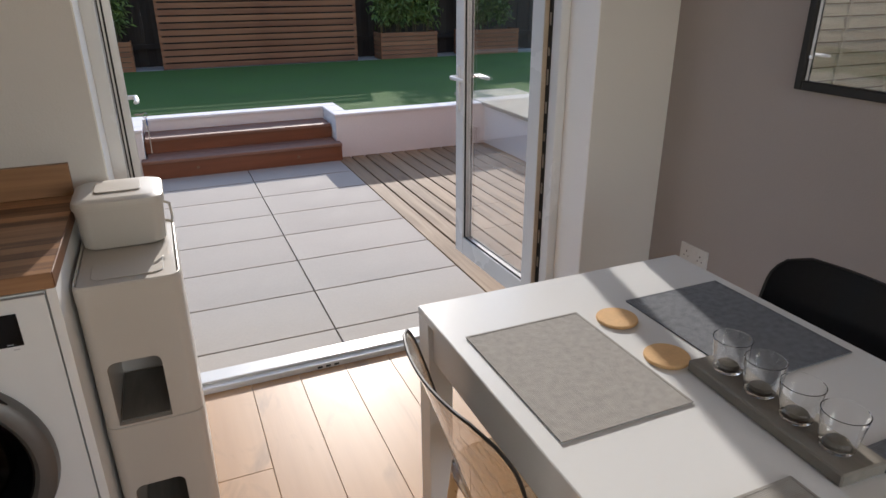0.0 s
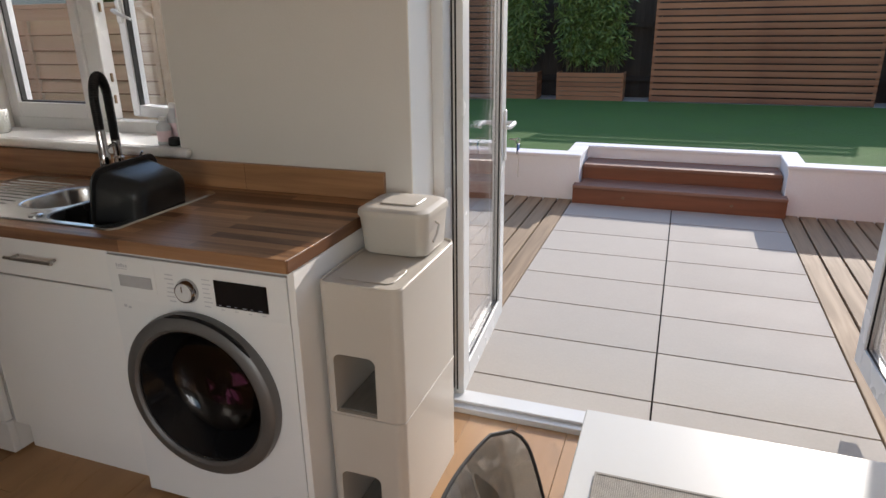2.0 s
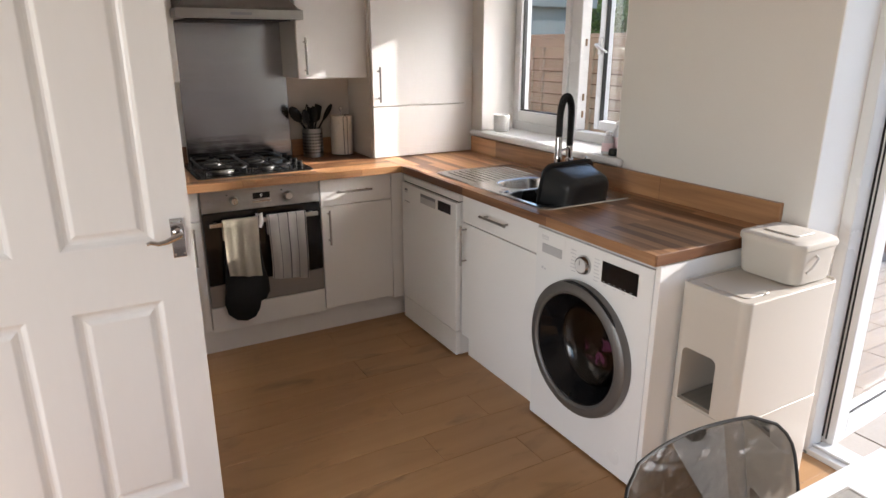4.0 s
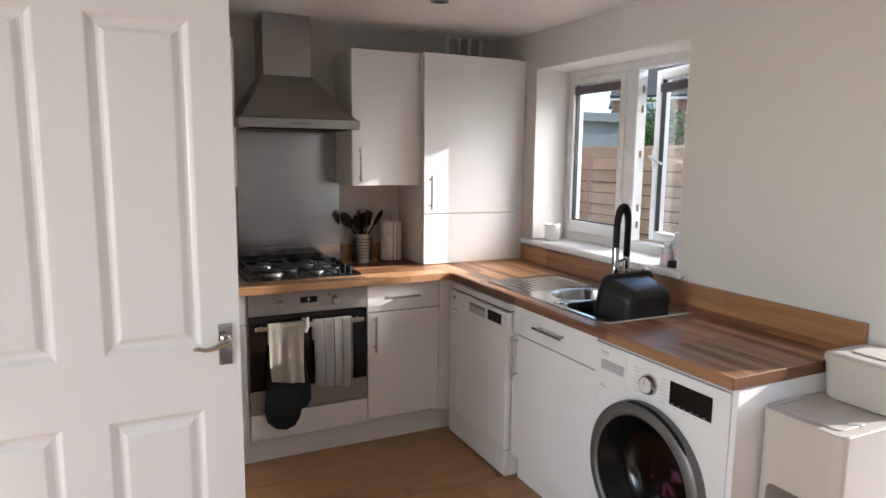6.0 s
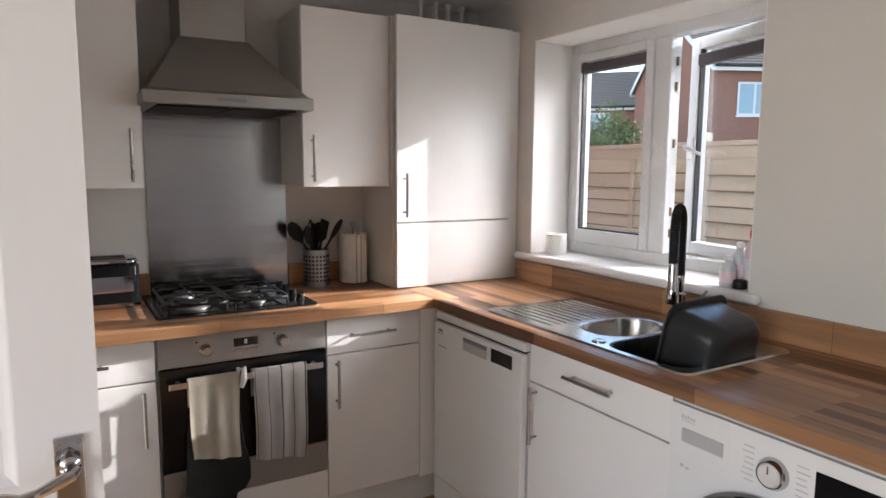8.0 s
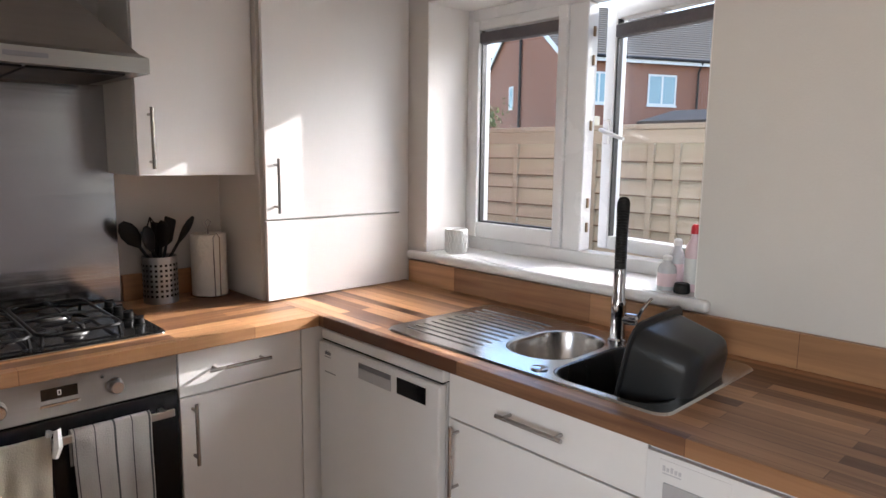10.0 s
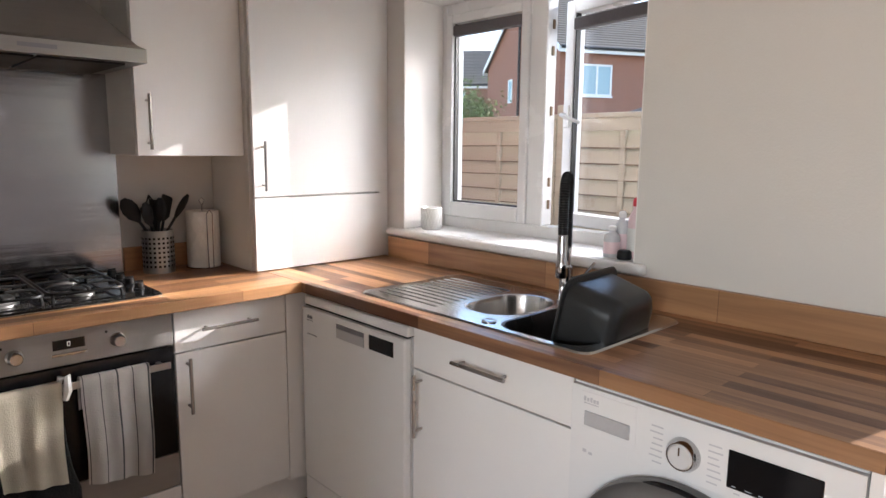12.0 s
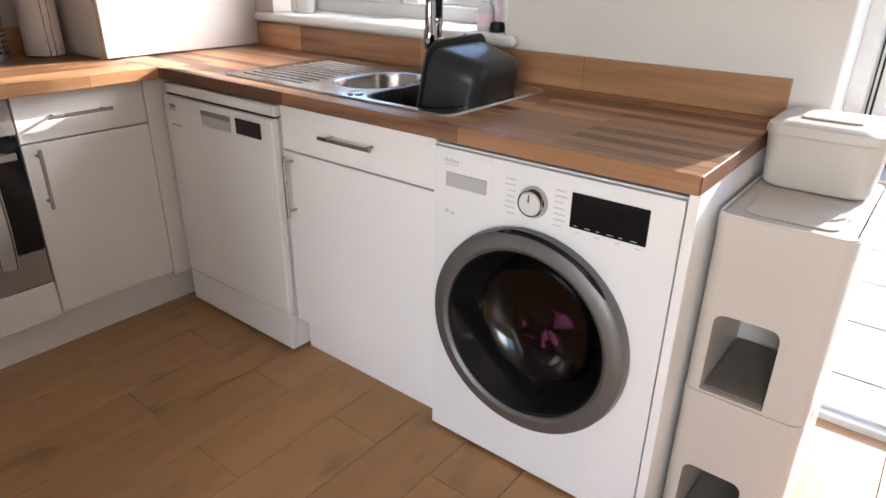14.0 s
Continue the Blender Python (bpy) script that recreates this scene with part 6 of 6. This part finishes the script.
def lap_fence(x0, x1, y, z0, ztop):
    e = thing("side_fence", label="pale timber lap panel fence with battens and posts", category="fence")
    bm0 = {}
    n = round((x1 - x0) / 1.83)
    rnd = random.Random(8)
    for k in range(n):
        a, b = x0 + 1.83 * k + 0.05, min(x1, x0 + 1.83 * (k + 1)) - 0.05
        zz = ztop
        z = z0 + 0.1
        while z < zz - 0.12:
            if not bm0:
                bm = bmesh.new()
                vs = box(bm, 0, b - a, -0.006, 0.006, 0, 0.118)
                for v in vs:
                    v.co.y += -0.030 if v.co.z < 0.01 else 0
                    v.co.z += 0.004 * math.sin(v.co.x * 7)
                # dark strip in place of the shadow below the lap
                box(bm, 0, b - a, -0.0385, -0.0362, 0.001, 0.010, mi=1)
                s = part("board", bm, [M_fence, M_lapshade], e)
                bm0["m"] = s.data
            else:
                s = new("board", bm0["m"])
                s.parent = e
            s.scale.x = (b - a) / 1.73
            s.location = (a, y + rnd.uniform(-0.002, 0.002), z)
            s.rotation_euler = (0, radians(rnd.uniform(-0.5, 0.5)), radians(180) * 0)
            z += 0.100
        for off in (0.0, 0.385, 0.545, 1.205, 1.692):
            xx = a + off
            part("batten", boxes((xx, xx + 0.036, y - 0.045, y - 0.017, z0 + 0.08, zz - 0.035), bevel=0.002), M_fence, e)
        part("rail", boxes((a, b, y - 0.047, y - 0.0395, zz - 0.11, zz - 0.034), bevel=0.002), M_fence, e)
        part("capping", boxes((a - 0.005, b + 0.005, y - 0.05, y + 0.03, zz - 0.032, zz), bevel=0.004), M_fence, e)
        part("post", boxes((b + 0.008, b + 0.092, y - 0.05, y + 0.05, z0, zz + 0.06), bevel=0.004), M_fence, e)


lap_fence(-9.38, -0.23, 4.05, -0.19, 1.63)


def house(name, corner, rz, width, length, eave, ridge, label, wins, gwins=()):
    """Local x runs along the front wall, y back along the gable; the corner is the origin."""
    e = thing(name, (*corner, -0.19), rz, label=label, category="house")
    t = 0.3
    bm = bmesh.new()
    for side in (0, 1):
        x0, x1 = (0, t) if side == 0 else (length - t, length)
        loft(bm, [[(x0, 0, 0), (x0, width, 0), (x0, width, eave), (x0, width / 2, ridge), (x0, 0, eave)], [(x1, 0, 0), (x1, width, 0), (x1, width, eave), (x1, width / 2, ridge), (x1, 0, eave)]])
    box(bm, t, length - t, 0, t, 0, eave)
    box(bm, t, length - t, width - t, width, 0, eave)
    part("wall", bm, M_brick, e)
    rise, run = ridge - eave, width / 2
    for s in (0, 1):
        bm = bmesh.new()
        n = 22
        prof = []
        base = eave - 0.25 * rise / run + 0.06
        for i in range(n):
            f0, f1 = i / n, (i + 1) / n
            prof += [(-0.25 + (run + 0.25) * f0, base + (rise + 0.25 * rise / run) * f0 + 0.06), (-0.25 + (run + 0.25) * f1, base + (rise + 0.25 * rise / run) * f1 + 0.015)]
        prof += [(run, base + rise + 0.25 * rise / run - 0.08), (-0.25, base - 0.08)]
        if s:
            prof = [(width - y, z) for y, z in prof]
        loft(bm, [[(-0.15, y, z) for y, z in prof], [(length + 0.15, y, z) for y, z in prof]])
        part("roof", bm, M_tile, e)
    bm = bmesh.new()
    for s in (0, 1):
        f = (lambda y: y) if s == 0 else (lambda y: width - y)
        for xx in (-0.17, length + 0.13):
            q = [(xx, f(-0.25), eave - 0.25 * rise / run - 0.13), (xx, f(run), ridge - 0.13), (xx, f(run), ridge + 0.09), (xx, f(-0.25), eave - 0.25 * rise / run + 0.09)]
            loft(bm, [q, [(x + 0.04, y, z) for x, y, z in q]])
        a, b = sorted((f(-0.27), f(-0.24)))
        box(bm, -0.13, length + 0.12, a, b, eave - 0.3, eave - 0.1)
    part("bargeboard", bm, M_upvc, e, "white barge and fascia boards")
    bm = bmesh.new()
    tube(bm, [(-0.1, -0.32, eave - 0.12), (length + 0.1, -0.32, eave - 0.12)], 0.06, 8)
    for x in (length * 0.36, length * 0.8):
        tube(bm, [(x, -0.3, eave - 0.15), (x, -0.08, eave - 0.5), (x, -0.08, 0.2)], 0.04, 8)
    tube(bm, [(-0.08, width * 0.48, eave + rise * 0.8), (-0.08, width * 0.48, 0.2)], 0.06, 8)
    part("gutter", bm, M_bframe, e, "black gutter and downpipe")
    for x, z, w, h in wins:
        f = part("window", boxes((x, x + w, -0.02, 0.06, z, z + 0.07), (x, x + w, -0.02, 0.06, z + h - 0.07, z + h), (x, x + 0.07, -0.02, 0.06, z + 0.07, z + h - 0.07), (x + w - 0.07, x + w, -0.02, 0.06, z + 0.07, z + h - 0.07), (x + w / 2 - 0.04, x + w / 2 + 0.04, -0.02, 0.06, z + 0.07, z + h - 0.07), (x - 0.04, x + w + 0.04, -0.06, 0.02, z - 0.06, z)), M_upvc, e)
        part("pane", boxes((x + 0.07, x + w - 0.07, -0.005, 0.005, z + 0.07, z + h - 0.07)), M_hpane, f)
    for y, z, w, h in gwins:
        f = part("window", boxes((-0.02, 0.06, y, y + w, z, z + 0.07), (-0.02, 0.06, y, y + w, z + h - 0.07, z + h), (-0.02, 0.06, y, y + 0.07, z + 0.07, z + h - 0.07), (-0.02, 0.06, y + w - 0.07, y + w, z + 0.07, z + h - 0.07)), M_upvc, e)
        part("pane", boxes((-0.005, 0.005, y + 0.07, y + w - 0.07, z + 0.07, z + h - 0.07)), M_hpane, f)
    return e


M_hpane = material("house_window_pane", (0.25, 0.38, 0.44), 0.12, dark=0.1, bump=0)
house("brick_house", (-14.3, 20.3), 62.5, 7.8, 16, 5.4, 7.9, "red brick house with a grey tiled roof and white windows", ((0.9, 3.6, 1.25, 1.15), (3.6, 3.6, 1.25, 1.15), (6.8, 3.6, 1.25, 1.15), (10.5, 3.6, 1.25, 1.15)), ((4.6, 3.6, 0.5, 1.0),))
house("brick_house", (-26.0, 23.4), 40, 7.5, 12, 5.0, 7.1, "red brick house with a grey roof beyond the fence", ((1.5, 3.5, 1.2, 1.1), (5.5, 3.5, 1.2, 1.1), (9, 3.5, 1.2, 1.1)))
house("brick_house", (-34, 30.0), 40, 8, 12, 5.2, 8.0, "brick house with a grey roof in the distance", ((2, 3.5, 1.2, 1.1), (7, 3.5, 1.2, 1.1)))
e = thing("garage", label="low green-grey outbuilding with a flat felt roof beyond the fence", category="outbuilding")
part("wall", boxes((-18.0, -12.3, 9.4, 12.4, -0.19, 2.45)), M_teal, e)
part("roof", boxes((-18.2, -12.1, 9.2, 12.6, 2.451, 2.70), bevel=0.02), M_teal, e)
e = thing("garden_shed", label="small shed with a grey sloping roof beyond the fence", category="shed")
part("wall", boxes((-3.9, -2.7, 8.0, 9.2, -0.19, 1.83)), M_dfence, e)
bm = bmesh.new()
loft(bm, [[(-3.98, 7.92, 1.83), (-2.62, 7.92, 1.83), (-2.62, 9.28, 1.83), (-3.98, 9.28, 1.83)], [(-3.98, 7.92, 1.88), (-2.62, 7.92, 1.88), (-2.62, 9.28, 1.88), (-3.98, 9.28, 1.88)], [(-3.75, 8.4, 2.03), (-2.85, 8.4, 2.03), (-2.85, 8.8, 2.03), (-3.75, 8.8, 2.03)]])
part("roof", bm, M_dfence, e)
shr = thing("garden_tree", (-15.6, 16.5, -0.19), label="small green tree between the houses", category="tree")
bm = bmesh.new()
tube(bm, [(0, 0, 0), (0.05, 0, 1.2), (0, 0.05, 2.4)], [0.12, 0.09, 0.05], 8)
for k in range(7):
    a = k * 0.9
    tube(bm, [(0.02, 0.02, 1.3 + 0.12 * k), (0.5 * math.cos(a), 0.5 * math.sin(a), 2.0 + 0.15 * k), (0.9 * math.cos(a), 0.9 * math.sin(a), 2.5 + 0.16 * k)], [0.05, 0.03, 0.012], 6)
part("trunk", bm, M_stem, shr)
rnd = random.Random(5)
verts, faces = [], []
for i in range(5000):
    c = Vector((rnd.gauss(0, 0.5), rnd.gauss(0, 0.5), 2.55 + rnd.gauss(0, 0.4)))
    c += Vector(noise.noise_vector(c * 1.3)) * 0.5
    d, s = Vector((rnd.gauss(0, 1), rnd.gauss(0, 1), rnd.gauss(0, 1))).normalized() * 0.11, Vector((rnd.gauss(0, 1), rnd.gauss(0, 1), rnd.gauss(0, 1))).normalized() * 0.06
    k = len(verts)
    verts += [c, c + d * 0.5 + s, c + d, c + d * 0.5 - s]
    faces += [(k, k + 1, k + 2, k + 3)]
me = bpy.data.meshes.new("crown")
me.from_pydata([tuple(v) for v in verts], [], faces)
me.materials.append(material("tree_leaf", (0.12, 0.16, 0.03), 0.6, dark=0.2, bump=0, island=0.3))
cr = new("crown", me)
cr.parent = shr
cr["kind"] = "stuff"

# ---- pieces of floor and paving ----
rnd = random.Random(2)


def board_row(parent, name, mat, x0, x1, spans, z0, z1, bevel=0.0012, cache={}):
    for ya, yb in spans:
        key = (name, round(x1 - x0, 4), round(yb - ya, 4))
        if key not in cache:
            s = part(name, boxes((-(x1 - x0) / 2, (x1 - x0) / 2, 0, yb - ya, z0, z1), bevel=bevel), mat, parent)
            cache[key] = s.data
        else:
            s = new(name, cache[key])
            s.parent = parent
        s.location = ((x0 + x1) / 2, ya, 0)


PW, PL = 0.19, 1.26
for k in range(-12, 17):
    xa, xb = max(WX, -0.39 + PW * k), min(EX, -0.39 + PW * (k + 1))
    if xb - xa < 0.02:
        continue
    yend = 2.503 if (xa > DL - 0.01 and xb < DR) else NY
    j = (1.24, 1.57, 1.24, 1.57)[k % 4] + (0.0, 0.0, -0.62, 0.41)[(k // 2) % 4 if k % 2 == 0 else (k // 2 + 1) % 4] * (0 if -7 < k < 1 else 1)
    cuts = [c for c in (j - 2 * PL, j - PL, j, j + PL) if SY + 0.02 < c < yend - 0.02]
    pts = [SY] + cuts + [yend]
    board_row(floor, "floor_board", M_floor, xa + 0.0009, xb - 0.0009, [(a + 0.0009, b - 0.0009) for a, b in zip(pts, pts[1:])], -0.011, 0.0, 0.0009)
    if yend == NY and (xa < DL < xb or xa < DR < xb):
        board_row(floor, "floor_board", M_floor, max(xa, DL), min(xb, DR), [(NY + 0.0005, 2.503)], -0.011, 0.0, 0.0009)
row = [2.672, 3.075] + [3.075 + 0.478 * i for i in range(1, 7)] + [6.365]
for a, b in zip(row, row[1:]):
    if b - a < 0.02:
        continue
    for xa, xb in ((0.325, 1.231), (1.231, 2.125)):
        board_row(pav, "paving_slab", M_slab, xa + 0.0042, xb - 0.0042, [(a + 0.006, b - 0.006)], PZ - 0.027, PZ, 0.0006)
deck = part("decking", boxes((2.126, 3.78, NO + 0.01, 6.475, -0.189, PZ - 0.03), (-3.2, 0.324, NO + 0.01, 6.475, -0.189, PZ - 0.03)), M_gap, kind=S)
BW = 0.142
for k in range(12):
    xa = 2.131 + BW * k
    board_row(deck, "deck_board", M_deck, xa, min(3.779, xa + BW - 0.015), [(NO + 0.012, 6.474)], PZ - 0.024, PZ, 0.003)
for k in range(14):
    xb = 0.320 - BW * k
    board_row(deck, "deck_board", M_deck, xb - BW + 0.015, xb, [(NO + 0.012, 6.474)], PZ - 0.024, PZ, 0.003)
